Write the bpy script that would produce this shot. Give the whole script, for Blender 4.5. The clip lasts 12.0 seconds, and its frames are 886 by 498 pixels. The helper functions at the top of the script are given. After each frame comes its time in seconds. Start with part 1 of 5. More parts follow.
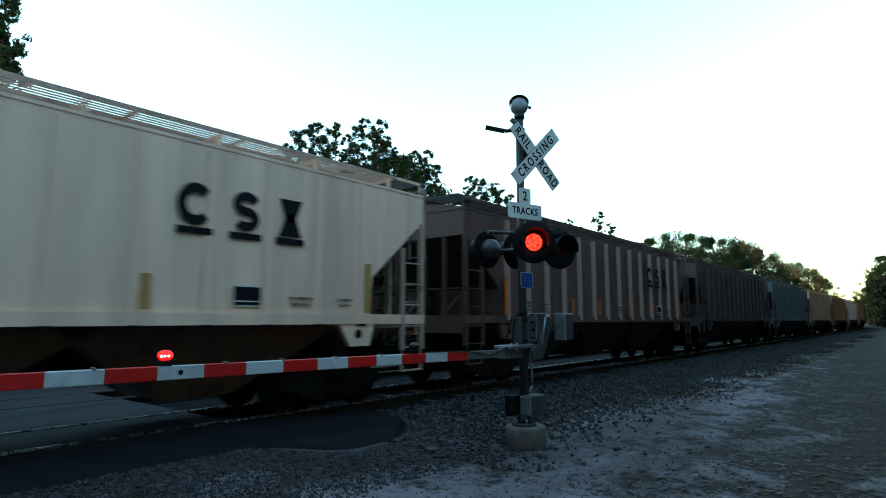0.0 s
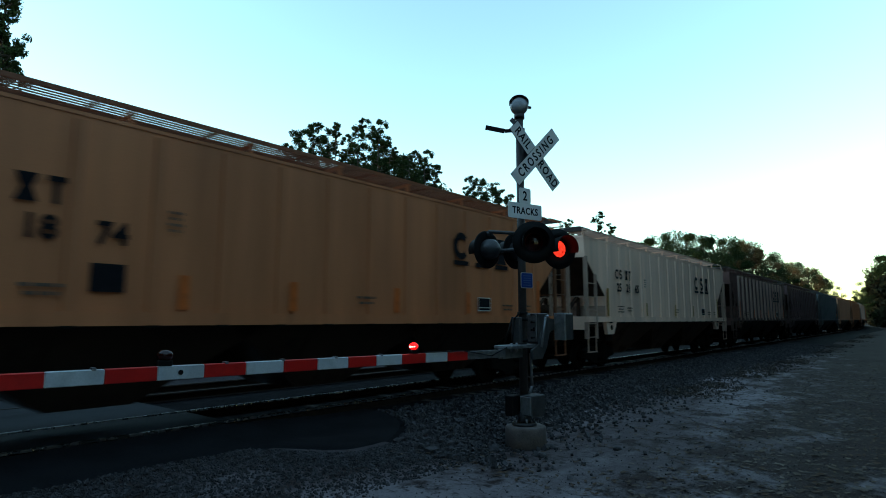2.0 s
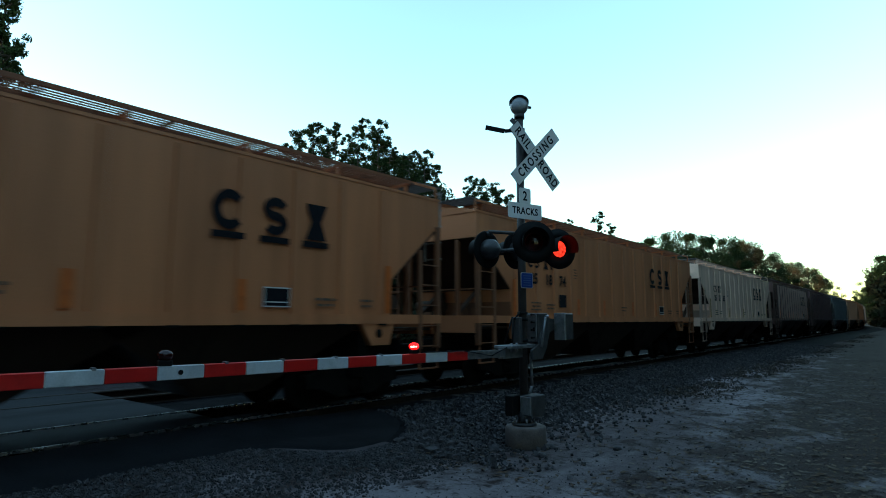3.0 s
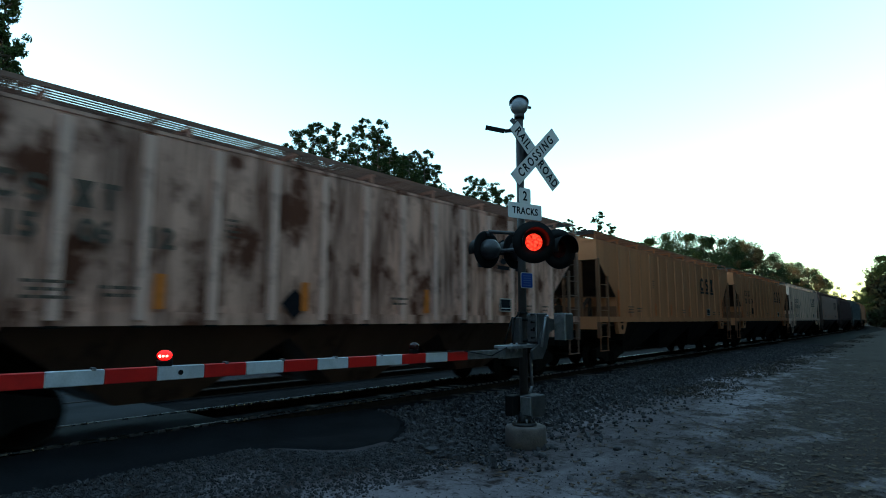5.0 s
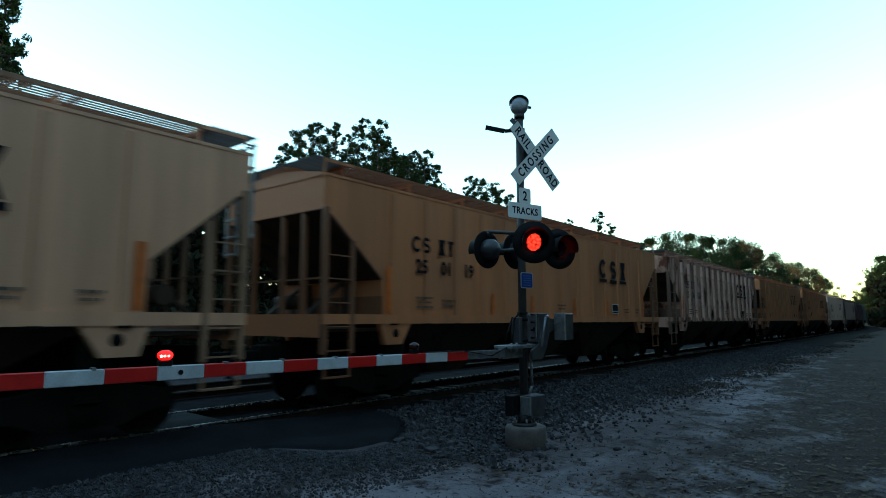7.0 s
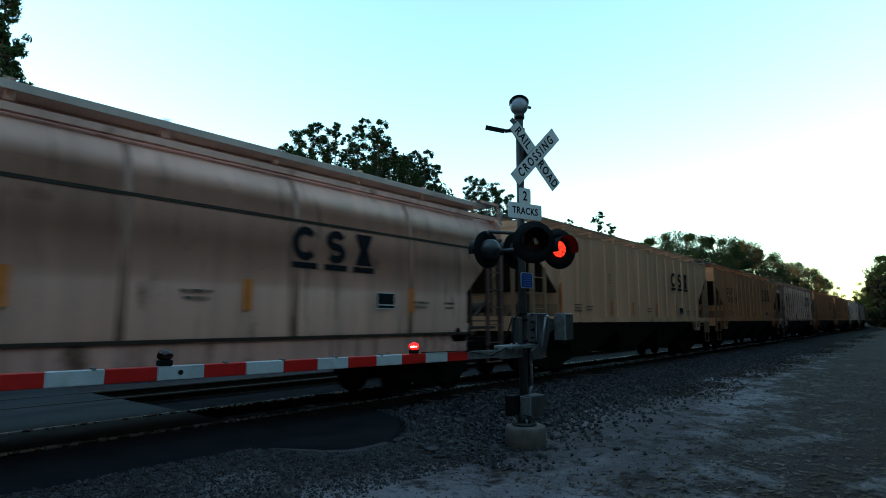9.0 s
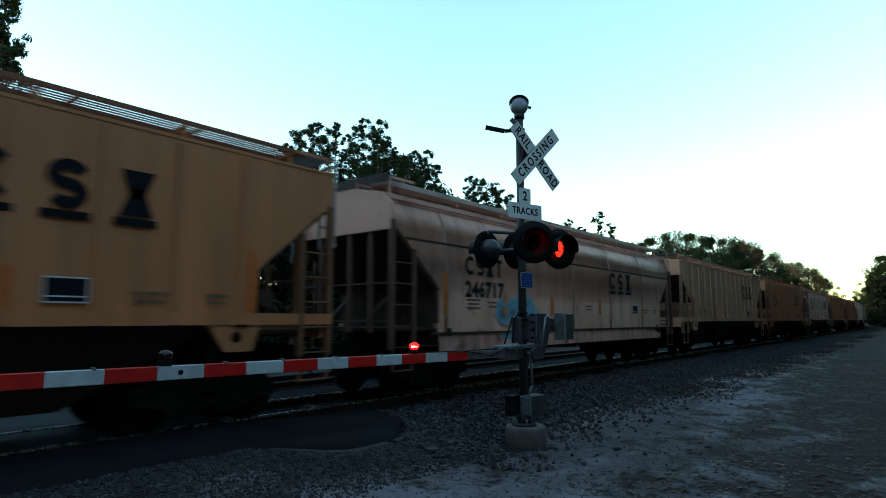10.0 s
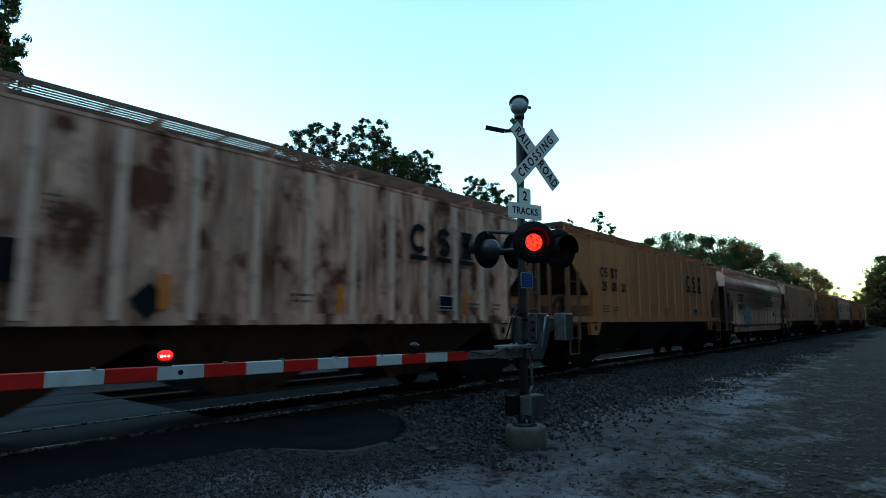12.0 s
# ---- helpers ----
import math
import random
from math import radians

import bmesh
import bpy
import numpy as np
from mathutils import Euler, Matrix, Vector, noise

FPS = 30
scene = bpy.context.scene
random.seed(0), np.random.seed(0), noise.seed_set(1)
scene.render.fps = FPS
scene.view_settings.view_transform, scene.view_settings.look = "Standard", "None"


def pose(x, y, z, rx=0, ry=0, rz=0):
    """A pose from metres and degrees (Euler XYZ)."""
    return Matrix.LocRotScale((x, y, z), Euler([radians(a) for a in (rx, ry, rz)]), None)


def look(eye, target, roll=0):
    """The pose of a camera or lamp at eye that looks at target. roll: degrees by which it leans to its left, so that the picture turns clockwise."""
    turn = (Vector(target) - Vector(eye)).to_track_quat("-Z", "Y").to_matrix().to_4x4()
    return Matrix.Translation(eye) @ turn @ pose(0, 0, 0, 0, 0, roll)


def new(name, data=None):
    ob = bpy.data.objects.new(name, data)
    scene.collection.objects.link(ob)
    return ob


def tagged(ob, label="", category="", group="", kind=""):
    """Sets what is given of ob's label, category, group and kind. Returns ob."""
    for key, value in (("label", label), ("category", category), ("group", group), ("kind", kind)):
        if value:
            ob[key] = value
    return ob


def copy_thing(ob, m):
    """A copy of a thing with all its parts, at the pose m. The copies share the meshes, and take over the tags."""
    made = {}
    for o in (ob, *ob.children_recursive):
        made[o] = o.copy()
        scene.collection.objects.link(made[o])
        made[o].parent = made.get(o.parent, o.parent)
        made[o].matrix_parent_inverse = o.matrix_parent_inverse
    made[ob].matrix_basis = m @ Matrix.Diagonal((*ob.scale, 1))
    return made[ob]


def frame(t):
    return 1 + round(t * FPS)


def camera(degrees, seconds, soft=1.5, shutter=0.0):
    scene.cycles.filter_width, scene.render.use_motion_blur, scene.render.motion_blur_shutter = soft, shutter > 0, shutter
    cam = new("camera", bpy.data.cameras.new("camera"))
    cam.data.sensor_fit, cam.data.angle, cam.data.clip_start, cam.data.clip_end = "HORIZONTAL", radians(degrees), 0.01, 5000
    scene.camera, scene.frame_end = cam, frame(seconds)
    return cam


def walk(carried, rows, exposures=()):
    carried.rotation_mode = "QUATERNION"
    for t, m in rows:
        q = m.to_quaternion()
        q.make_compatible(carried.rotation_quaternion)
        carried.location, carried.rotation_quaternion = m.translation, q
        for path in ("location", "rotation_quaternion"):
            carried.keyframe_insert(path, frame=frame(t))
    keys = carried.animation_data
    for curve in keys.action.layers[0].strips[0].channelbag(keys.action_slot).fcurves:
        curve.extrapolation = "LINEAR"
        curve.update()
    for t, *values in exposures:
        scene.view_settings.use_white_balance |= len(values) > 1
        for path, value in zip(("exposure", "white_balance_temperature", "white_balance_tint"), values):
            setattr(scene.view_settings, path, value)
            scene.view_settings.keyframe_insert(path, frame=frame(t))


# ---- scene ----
# Camera: stands still beside the track, rail top is z = 0, trains run along +y
YAW, TILT, EYE_Z = 39.46, 6.99, 1.62
cam = camera(75.1, 12.0, 0.95, 0.28)
AIM = (-math.sin(radians(YAW)) * math.cos(radians(TILT)), math.cos(radians(YAW)) * math.cos(radians(TILT)), math.sin(radians(TILT)))
STAND = look((0, 0, EYE_Z), (AIM[0], AIM[1], EYE_Z + AIM[2]), 0.0)
walk(cam, [(0.0, STAND), (12.0, STAND)], exposures=[(0.0, 3.3, 7250, 4), (0.6, 3.05, 7250, 4), (1.0, 2.7, 7250, 4), (1.5, 2.55, 7250, 4), (2.5, 2.48, 7250, 4), (3.0, 2.7, 7250, 4), (5.0, 2.88, 7250, 4), (5.5, 2.76, 7250, 4), (7.0, 2.85, 7250, 4), (9.5, 2.7, 7250, 4), (12.0, 2.75, 7250, 4)])

# ---- world and sun: clear dusk sky, the last sun low over the woods behind ----
world = bpy.data.worlds.new("dusk_sky")
scene.world = world
world.use_nodes = True
wn = world.node_tree
wn.nodes.clear()
SUN_FROM = 234.0
sky = wn.nodes.new("ShaderNodeTexSky")
sky.sky_type = "NISHITA"
sky.sun_disc = False
sky.sun_elevation = radians(6.0)
sky.sun_rotation = radians(SUN_FROM)
sky.altitude, sky.air_density, sky.dust_density, sky.ozone_density = 50, 1.0, 0.15, 1.7
back = wn.nodes.new("ShaderNodeBackground")
back.inputs["Strength"].default_value = 0.15
wout = wn.nodes.new("ShaderNodeOutputWorld")
cool = wn.nodes.new("ShaderNodeMix")
cool.data_type, cool.blend_type = "RGBA", "MULTIPLY"
cool.inputs["Factor"].default_value = 1.0
cool.inputs["B"].default_value = (0.85, 1.0, 1.0, 1)
wn.links.new(sky.outputs[0], cool.inputs["A"])
wn.links.new(cool.outputs["Result"], back.inputs["Color"])
wn.links.new(back.outputs[0], wout.inputs["Surface"])
sun_data = bpy.data.lights.new("sun", "SUN")
sun_data.energy, sun_data.angle, sun_data.color = 0.20, radians(4.0), (1.0, 0.50, 0.26)
sun = new("sun", sun_data)
sun.matrix_world = look((99.5 * math.sin(radians(SUN_FROM)), 99.5 * math.cos(radians(SUN_FROM)), 10.5), (0, 0, 0))

# ---- materials ----
def mat(name, color, rough=0.7, metal=0.0, var=0.25, scale=6.0, bump=0.15, fine=60.0, second=None, mix=(0.45, 0.65), stretch=(1, 1, 1), spec=0.5):
    """Procedural surface: base colour varied at two scales, a second colour in patches, fine relief."""
    m = bpy.data.materials.new(name)
    m.use_nodes = True
    n, l = m.node_tree.nodes, m.node_tree.links
    b = n["Principled BSDF"]
    b.inputs["Metallic"].default_value = metal
    b.inputs["Specular IOR Level"].default_value = spec
    tc = n.new("ShaderNodeTexCoord")
    mp = n.new("ShaderNodeMapping")
    mp.inputs["Scale"].default_value = stretch
    l.new(tc.outputs["Object"], mp.inputs["Vector"])
    big = n.new("ShaderNodeTexNoise")
    big.inputs["Scale"].default_value, big.inputs["Detail"].default_value = scale, 6
    small = n.new("ShaderNodeTexNoise")
    small.inputs["Scale"].default_value, small.inputs["Detail"].default_value = fine, 4
    l.new(mp.outputs[0], big.inputs["Vector"])
    l.new(tc.outputs["Object"], small.inputs["Vector"])
    info = n.new("ShaderNodeObjectInfo")
    ramp = n.new("ShaderNodeMapRange")
    ramp.inputs["From Min"].default_value, ramp.inputs["From Max"].default_value = mix
    l.new(big.outputs["Fac"], ramp.inputs["Value"])
    mixer = n.new("ShaderNodeMix")
    mixer.data_type = "RGBA"
    c2 = second or tuple(c * (1 - var) for c in color)
    mixer.inputs["A"].default_value, mixer.inputs["B"].default_value = (*color, 1), (*c2, 1)
    l.new(ramp.outputs[0], mixer.inputs["Factor"])
    add = n.new("ShaderNodeMath")
    add.operation = "MULTIPLY_ADD"
    l.new(small.outputs["Fac"], add.inputs[0])
    add.inputs[1].default_value, add.inputs[2].default_value = 2 * var, 1 - var - 0.08
    add2 = n.new("ShaderNodeMath")
    add2.operation = "MULTIPLY_ADD"
    l.new(info.outputs["Random"], add2.inputs[0])
    add2.inputs[1].default_value = 0.16
    l.new(add.outputs[0], add2.inputs[2])
    hsv = n.new("ShaderNodeHueSaturation")
    l.new(add2.outputs[0], hsv.inputs["Value"])
    l.new(mixer.outputs["Result"], hsv.inputs["Color"])
    l.new(hsv.outputs[0], b.inputs["Base Color"])
    rr = n.new("ShaderNodeMapRange")
    rr.inputs["To Min"].default_value, rr.inputs["To Max"].default_value = max(0.03, rough - 0.12), min(1, rough + 0.12)
    l.new(big.outputs["Fac"], rr.inputs["Value"])
    l.new(rr.outputs[0], b.inputs["Roughness"])
    if bump:
        bp = n.new("ShaderNodeBump")
        bp.inputs["Strength"].default_value, bp.inputs["Distance"].default_value = bump, 0.02
        l.new(small.outputs["Fac"], bp.inputs["Height"])
        l.new(bp.outputs[0], b.inputs["Normal"])
    return m


def car_paint(name, color, rust=0.1, rust_color=(0.10, 0.035, 0.018), grime=0.25, seed=0.0):
    """Weathered car paint: vertical rust runs, rust patches and a film of dirt, all in the car's own space."""
    m = bpy.data.materials.new(name)
    m.use_nodes = True
    n, l = m.node_tree.nodes, m.node_tree.links
    b = n["Principled BSDF"]
    tc = n.new("ShaderNodeTexCoord")

    def field(scale, stretch, detail=7, rough=0.62):
        mp = n.new("ShaderNodeMapping")
        mp.inputs["Scale"].default_value = stretch
        mp.inputs["Location"].default_value = (seed, seed * 1.7, 0)
        l.new(tc.outputs["Object"], mp.inputs["Vector"])
        t = n.new("ShaderNodeTexNoise")
        t.inputs["Scale"].default_value, t.inputs["Detail"].default_value, t.inputs["Roughness"].default_value = scale, detail, rough
        l.new(mp.outputs[0], t.inputs["Vector"])
        return t.outputs["Fac"]

    runs = field(1.0, (1, 4.6, 0.5))
    blot = field(1.5, (1, 1.0, 0.7), 9)
    dirt = field(0.5, (1, 0.6, 0.6))
    fine = field(45.0, (1, 1, 1), 3)
    bays = field(1.0, (0.0, 1.3, 0.12), 3)

    def ranged(v, lo, hi):
        r = n.new("ShaderNodeMapRange")
        r.inputs["From Min"].default_value, r.inputs["From Max"].default_value = lo, hi
        l.new(v, r.inputs["Value"])
        return r.outputs[0]

    def op(kind, a, c):
        q = n.new("ShaderNodeMath")
        q.operation, q.use_clamp = kind, True
        l.new(a, q.inputs[0])
        if isinstance(c, float):
            q.inputs[1].default_value = c
        else:
            l.new(c, q.inputs[1])
        return q.outputs[0]

    lo = 0.72 - 0.34 * rust
    mask = op("MAXIMUM", ranged(runs, lo, lo + 0.22), ranged(blot, lo + 0.02, lo + 0.16))

    def blend(fac, a, c):
        q = n.new("ShaderNodeMix")
        q.data_type = "RGBA"
        l.new(fac, q.inputs["Factor"])
        for key, v in (("A", a), ("B", c)):
            if isinstance(v, tuple):
                q.inputs[key].default_value = (*v, 1)
            else:
                l.new(v, q.inputs[key])
        return q.outputs["Result"]

    film = tuple(0.55 * c + 0.45 * d for c, d in zip(color, (0.16, 0.12, 0.09)))
    film = blend(op("MULTIPLY", ranged(dirt, 0.35, 0.7), grime), color, film)
    out = blend(mask, film, rust_color)
    hsv = n.new("ShaderNodeHueSaturation")
    l.new(out, hsv.inputs["Color"])
    vv = n.new("ShaderNodeMapRange")
    vv.inputs["To Min"].default_value, vv.inputs["To Max"].default_value = 0.85, 1.12
    l.new(fine, vv.inputs["Value"])
    bb = n.new("ShaderNodeMapRange")
    bb.inputs["From Min"].default_value, bb.inputs["From Max"].default_value = 0.3, 0.7
    bb.inputs["To Min"].default_value, bb.inputs["To Max"].default_value = 0.74, 1.17
    l.new(bays, bb.inputs["Value"])
    both_v = n.new("ShaderNodeMath")
    both_v.operation = "MULTIPLY"
    l.new(vv.outputs[0], both_v.inputs[0])
    l.new(bb.outputs[0], both_v.inputs[1])
    l.new(both_v.outputs[0], hsv.inputs["Value"])
    l.new(hsv.outputs[0], b.inputs["Base Color"])
    rg = n.new("ShaderNodeMapRange")
    rg.inputs["To Min"].default_value, rg.inputs["To Max"].default_value = 0.5, 0.9
    l.new(mask, rg.inputs["Value"])
    l.new(rg.outputs[0], b.inputs["Roughness"])
    b.inputs["Specular IOR Level"].default_value = 0.3
    bp = n.new("ShaderNodeBump")
    bp.inputs["Strength"].default_value, bp.inputs["Distance"].default_value = 0.12, 0.02
    l.new(blot, bp.inputs["Height"])
    l.new(bp.outputs[0], b.inputs["Normal"])
    return m


def glow(name, color, strength):
    m = bpy.data.materials.new(name)
    m.use_nodes = True
    b = m.node_tree.nodes["Principled BSDF"]
    b.inputs["Base Color"].default_value = (*color, 1)
    b.inputs["Emission Color"].default_value = (*color, 1)
    tc, nz, mr = (m.node_tree.nodes.new(k) for k in ("ShaderNodeTexCoord", "ShaderNodeTexVoronoi", "ShaderNodeMapRange"))
    nz.inputs["Scale"].default_value = 26.0
    mr.inputs["From Max"].default_value = 0.8
    mr.inputs["To Min"].default_value, mr.inputs["To Max"].default_value = strength * 2.4, strength * 0.12
    m.node_tree.links.new(tc.outputs["Object"], nz.inputs["Vector"])
    m.node_tree.links.new(nz.outputs["Distance"], mr.inputs["Value"])
    m.node_tree.links.new(mr.outputs[0], b.inputs["Emission Strength"])
    return m


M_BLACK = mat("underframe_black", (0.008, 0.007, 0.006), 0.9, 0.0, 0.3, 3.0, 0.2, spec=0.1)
M_STEEL = mat("worn_rail_steel", (0.56, 0.56, 0.57), 0.27, 1.0, 0.08, 8.0, 0.0)
M_STEEL_DULL = mat("dull_rail_steel", (0.045, 0.034, 0.028), 0.85, 0.0, 0.2, 8.0, 0.02)
M_RAILSIDE = mat("rusty_rail_side", (0.022, 0.014, 0.010), 0.9, 0.0, 0.3, 6.0, 0.2, spec=0.1)
M_GALV = mat("galvanised_steel", (0.24, 0.25, 0.27), 0.45, 0.6, 0.3, 9.0, 0.12)
M_GRATE = mat("grating_steel", (0.10, 0.09, 0.088), 0.8, 0.0, 0.2, 9.0, 0.0, spec=0.2)
M_ALU = mat("painted_mast_grey", (0.040, 0.034, 0.034), 0.6, 0.0, 0.25, 7.0, 0.1)
M_BOX = mat("cabinet_grey", (0.065, 0.066, 0.072), 0.45, 0.3, 0.35, 6.0, 0.12)
M_SIGN = mat("sign_white", (0.72, 0.72, 0.72), 0.5, 0.0, 0.08, 4.0, 0.0)
M_INK = mat("lettering_black", (0.008, 0.008, 0.011), 0.85, 0.0, 0.2, 8.0, 0.0, spec=0.15)
M_FADED = mat("faded_stencil", (0.12, 0.085, 0.065), 0.85, 0.0, 0.3, 8.0, 0.0, spec=0.15)
M_INKW = mat("stencil_white", (0.6, 0.6, 0.58), 0.6, 0.0, 0.2, 8.0, 0.0)
M_BLUE = mat("sign_blue", (0.012, 0.06, 0.32), 0.4, 0.0, 0.1, 5.0, 0.0)
M_HOOD = mat("signal_black", (0.006, 0.006, 0.007), 0.6, 0.0, 0.2, 6.0, 0.05, spec=0.15)
M_REDLENS = mat("red_lens_unlit", (0.03, 0.002, 0.002), 0.2, 0.0, 0.15, 20.0, 0.1)
M_REDLIT = glow("red_lens_lit", (1.0, 0.034, 0.020), 0.26)
M_REDARM = mat("reflective_red", (0.62, 0.012, 0.010), 0.4, 0.0, 0.1, 8.0, 0.0)
M_WHITEARM = mat("reflective_white", (0.50, 0.52, 0.55), 0.4, 0.0, 0.18, 5.0, 0.0)
M_CONC = mat("weathered_concrete", (0.13, 0.105, 0.10), 0.9, 0.0, 0.3, 5.0, 0.4, 40.0)


def dirt():
    """Packed road dirt: pale worn streaks, brown leaf mould and damp patches, grit in the relief."""
    m = bpy.data.materials.new("packed_gravel_dirt")
    m.use_nodes = True
    n, l = m.node_tree.nodes, m.node_tree.links
    b = n["Principled BSDF"]
    tc = n.new("ShaderNodeTexCoord")

    def field(scale, stretch, detail=8):
        mp = n.new("ShaderNodeMapping")
        mp.inputs["Scale"].default_value = stretch
        l.new(tc.outputs["Object"], mp.inputs["Vector"])
        t = n.new("ShaderNodeTexNoise")
        t.inputs["Scale"].default_value, t.inputs["Detail"].default_value, t.inputs["Roughness"].default_value = scale, detail, 0.68
        l.new(mp.outputs[0], t.inputs["Vector"])
        return t.outputs["Fac"]

    def step(v, lo, hi):
        r = n.new("ShaderNodeMapRange")
        r.inputs["From Min"].default_value, r.inputs["From Max"].default_value = lo, hi
        l.new(v, r.inputs["Value"])
        return r.outputs[0]

    def blend(fac, x, y):
        q = n.new("ShaderNodeMix")
        q.data_type = "RGBA"
        l.new(fac, q.inputs["Factor"])
        for key, v in (("A", x), ("B", y)):
            if isinstance(v, tuple):
                q.inputs[key].default_value = (*v, 1)
            else:
                l.new(v, q.inputs[key])
        return q.outputs["Result"]

    broad = field(0.35, (1.0, 0.45, 1))
    streak = field(1.5, (1.0, 0.8, 1))
    grit = field(22.0, (1, 1, 1), 5)
    pale = blend(step(broad, 0.45, 0.57), (0.105, 0.084, 0.088), (0.235, 0.20, 0.212))
    sep = n.new("ShaderNodeSeparateXYZ")
    l.new(tc.outputs["Object"], sep.inputs[0])
    wob = n.new("ShaderNodeMath")
    wob.operation = "MULTIPLY_ADD"
    l.new(streak, wob.inputs[0])
    wob.inputs[1].default_value = 15.0
    away = n.new("ShaderNodeMath")
    away.operation = "MULTIPLY_ADD"
    l.new(sep.outputs[1], away.inputs[0])
    away.inputs[1].default_value = 0.11
    l.new(sep.outputs[0], away.inputs[2])
    l.new(away.outputs[0], wob.inputs[2])
    mould = step(wob.outputs[0], 5.5, 7.3)
    pale = blend(mould, pale, (0.034, 0.022, 0.019))
    # dark gravel by the track; beyond the train this also stands in for shade
    edge = n.new("ShaderNodeMath")
    edge.operation = "MULTIPLY_ADD"
    l.new(field(0.9, (1.0, 0.5, 1)), edge.inputs[0])
    edge.inputs[1].default_value = 5.0
    l.new(sep.outputs[0], edge.inputs[2])
    pale = blend(step(edge.outputs[0], -2.8, -4.2), pale, (0.060, 0.052, 0.056))
    brown = blend(step(streak, 0.52, 0.62), pale, (0.042, 0.027, 0.025))
    brown = blend(step(field(5.5, (0.8, 1.5, 1), 6), 0.54, 0.66), brown, (0.030, 0.022, 0.021))
    out = blend(step(grit, 0.56, 0.74), brown, (0.045, 0.037, 0.036))
    out = blend(step(grit, 0.40, 0.30), out, (0.15, 0.135, 0.14))
    l.new(out, b.inputs["Base Color"])
    rg = n.new("ShaderNodeMapRange")
    rg.inputs["To Min"].default_value, rg.inputs["To Max"].default_value = 0.75, 1.0
    l.new(broad, rg.inputs["Value"])
    l.new(rg.outputs[0], b.inputs["Roughness"])
    b.inputs["Specular IOR Level"].default_value = 0.12
    mixh = n.new("ShaderNodeMath")
    mixh.operation = "MULTIPLY_ADD"
    l.new(streak, mixh.inputs[0])
    mixh.inputs[1].default_value = 1.5
    l.new(grit, mixh.inputs[2])
    bp = n.new("ShaderNodeBump")
    bp.inputs["Strength"].default_value, bp.inputs["Distance"].default_value = 0.8, 0.05
    l.new(mixh.outputs[0], bp.inputs["Height"])
    l.new(bp.outputs[0], b.inputs["Normal"])
    return m


M_DIRT = dirt()
M_BALLAST = mat("ballast_stone", (0.010, 0.0095, 0.011), 0.95, 0.0, 0.45, 3.0, 1.0, 16.0, spec=0.05)
M_STONE = mat("loose_stone", (0.056, 0.052, 0.059), 0.8, 0.0, 0.6, 9.0, 0.3, 20.0, (0.022, 0.018, 0.019), (0.40, 0.60), spec=0.4)
M_ASPH = mat("old_asphalt", (0.011, 0.011, 0.013), 1.0, 0.0, 0.3, 1.5, 0.5, 50.0, spec=0.1)
M_CROSS = mat("worn_crossing_asphalt", (0.024, 0.026, 0.030), 0.8, 0.0, 0.35, 1.2, 0.25, 40.0, (0.015, 0.016, 0.018), stretch=(1, 0.3, 1), spec=0.18)
M_TIE = mat("creosoted_tie", (0.035, 0.026, 0.02), 0.9, 0.0, 0.3, 4.0, 0.4)
M_BARK = mat("bark", (0.05, 0.036, 0.026), 0.95, 0.0, 0.3, 4.0, 0.8, 14.0)
# darker than M_LEAF: the shade among the woods is put into this colour
M_SHRUB = mat("undergrowth_leaves_shaded", (0.020, 0.022, 0.012), 0.9, 0.0, 0.4, 0.5, 0.0, 3.0, (0.016, 0.013, 0.009), spec=0.02)
M_LEAF = mat("leaves_green", (0.026, 0.040, 0.015), 0.7, 0.0, 0.4, 0.5, 0.0, 3.0, (0.022, 0.032, 0.012), spec=0.03)
M_LEAF2 = mat("leaves_autumn", (0.09, 0.07, 0.022), 0.7, 0.0, 0.4, 0.5, 0.0, 3.0, (0.14, 0.055, 0.02), spec=0.2)
M_OCHRE = mat("ochre_reflector", (0.46, 0.25, 0.07), 0.5, 0.0, 0.2, 8.0, 0.0)
M_ORANGEOLD = mat("faded_orange_reflector", (0.60, 0.125, 0.02), 0.5, 0.0, 0.2, 8.0, 0.0)
M_ORANGE = mat("orange_reflector", (0.68, 0.17, 0.02), 0.5, 0.0, 0.15, 8.0, 0.0)
M_GRAFHALO = mat("spray_haze", (0.34, 0.33, 0.33), 0.7, 0.0, 0.2, 5.0, 0.0)
M_GRAFDARK = mat("spray_paint_slate", (0.16, 0.19, 0.22), 0.7, 0.0, 0.3, 5.0, 0.0)
M_GRAF = mat("spray_paint_blue", (0.10, 0.33, 0.46), 0.6, 0.0, 0.25, 3.0, 0.0)

# ---- building helpers ----
def box(bm, x0, x1, y0, y1, z0, z1):
    v = [bm.verts.new(p) for p in ((x0, y0, z0), (x1, y0, z0), (x1, y1, z0), (x0, y1, z0), (x0, y0, z1), (x1, y0, z1), (x1, y1, z1), (x0, y1, z1))]
    for f in ((0, 3, 2, 1), (4, 5, 6, 7), (0, 1, 5, 4), (1, 2, 6, 5), (2, 3, 7, 6), (3, 0, 4, 7)):
        bm.faces.new([v[i] for i in f])
    return v


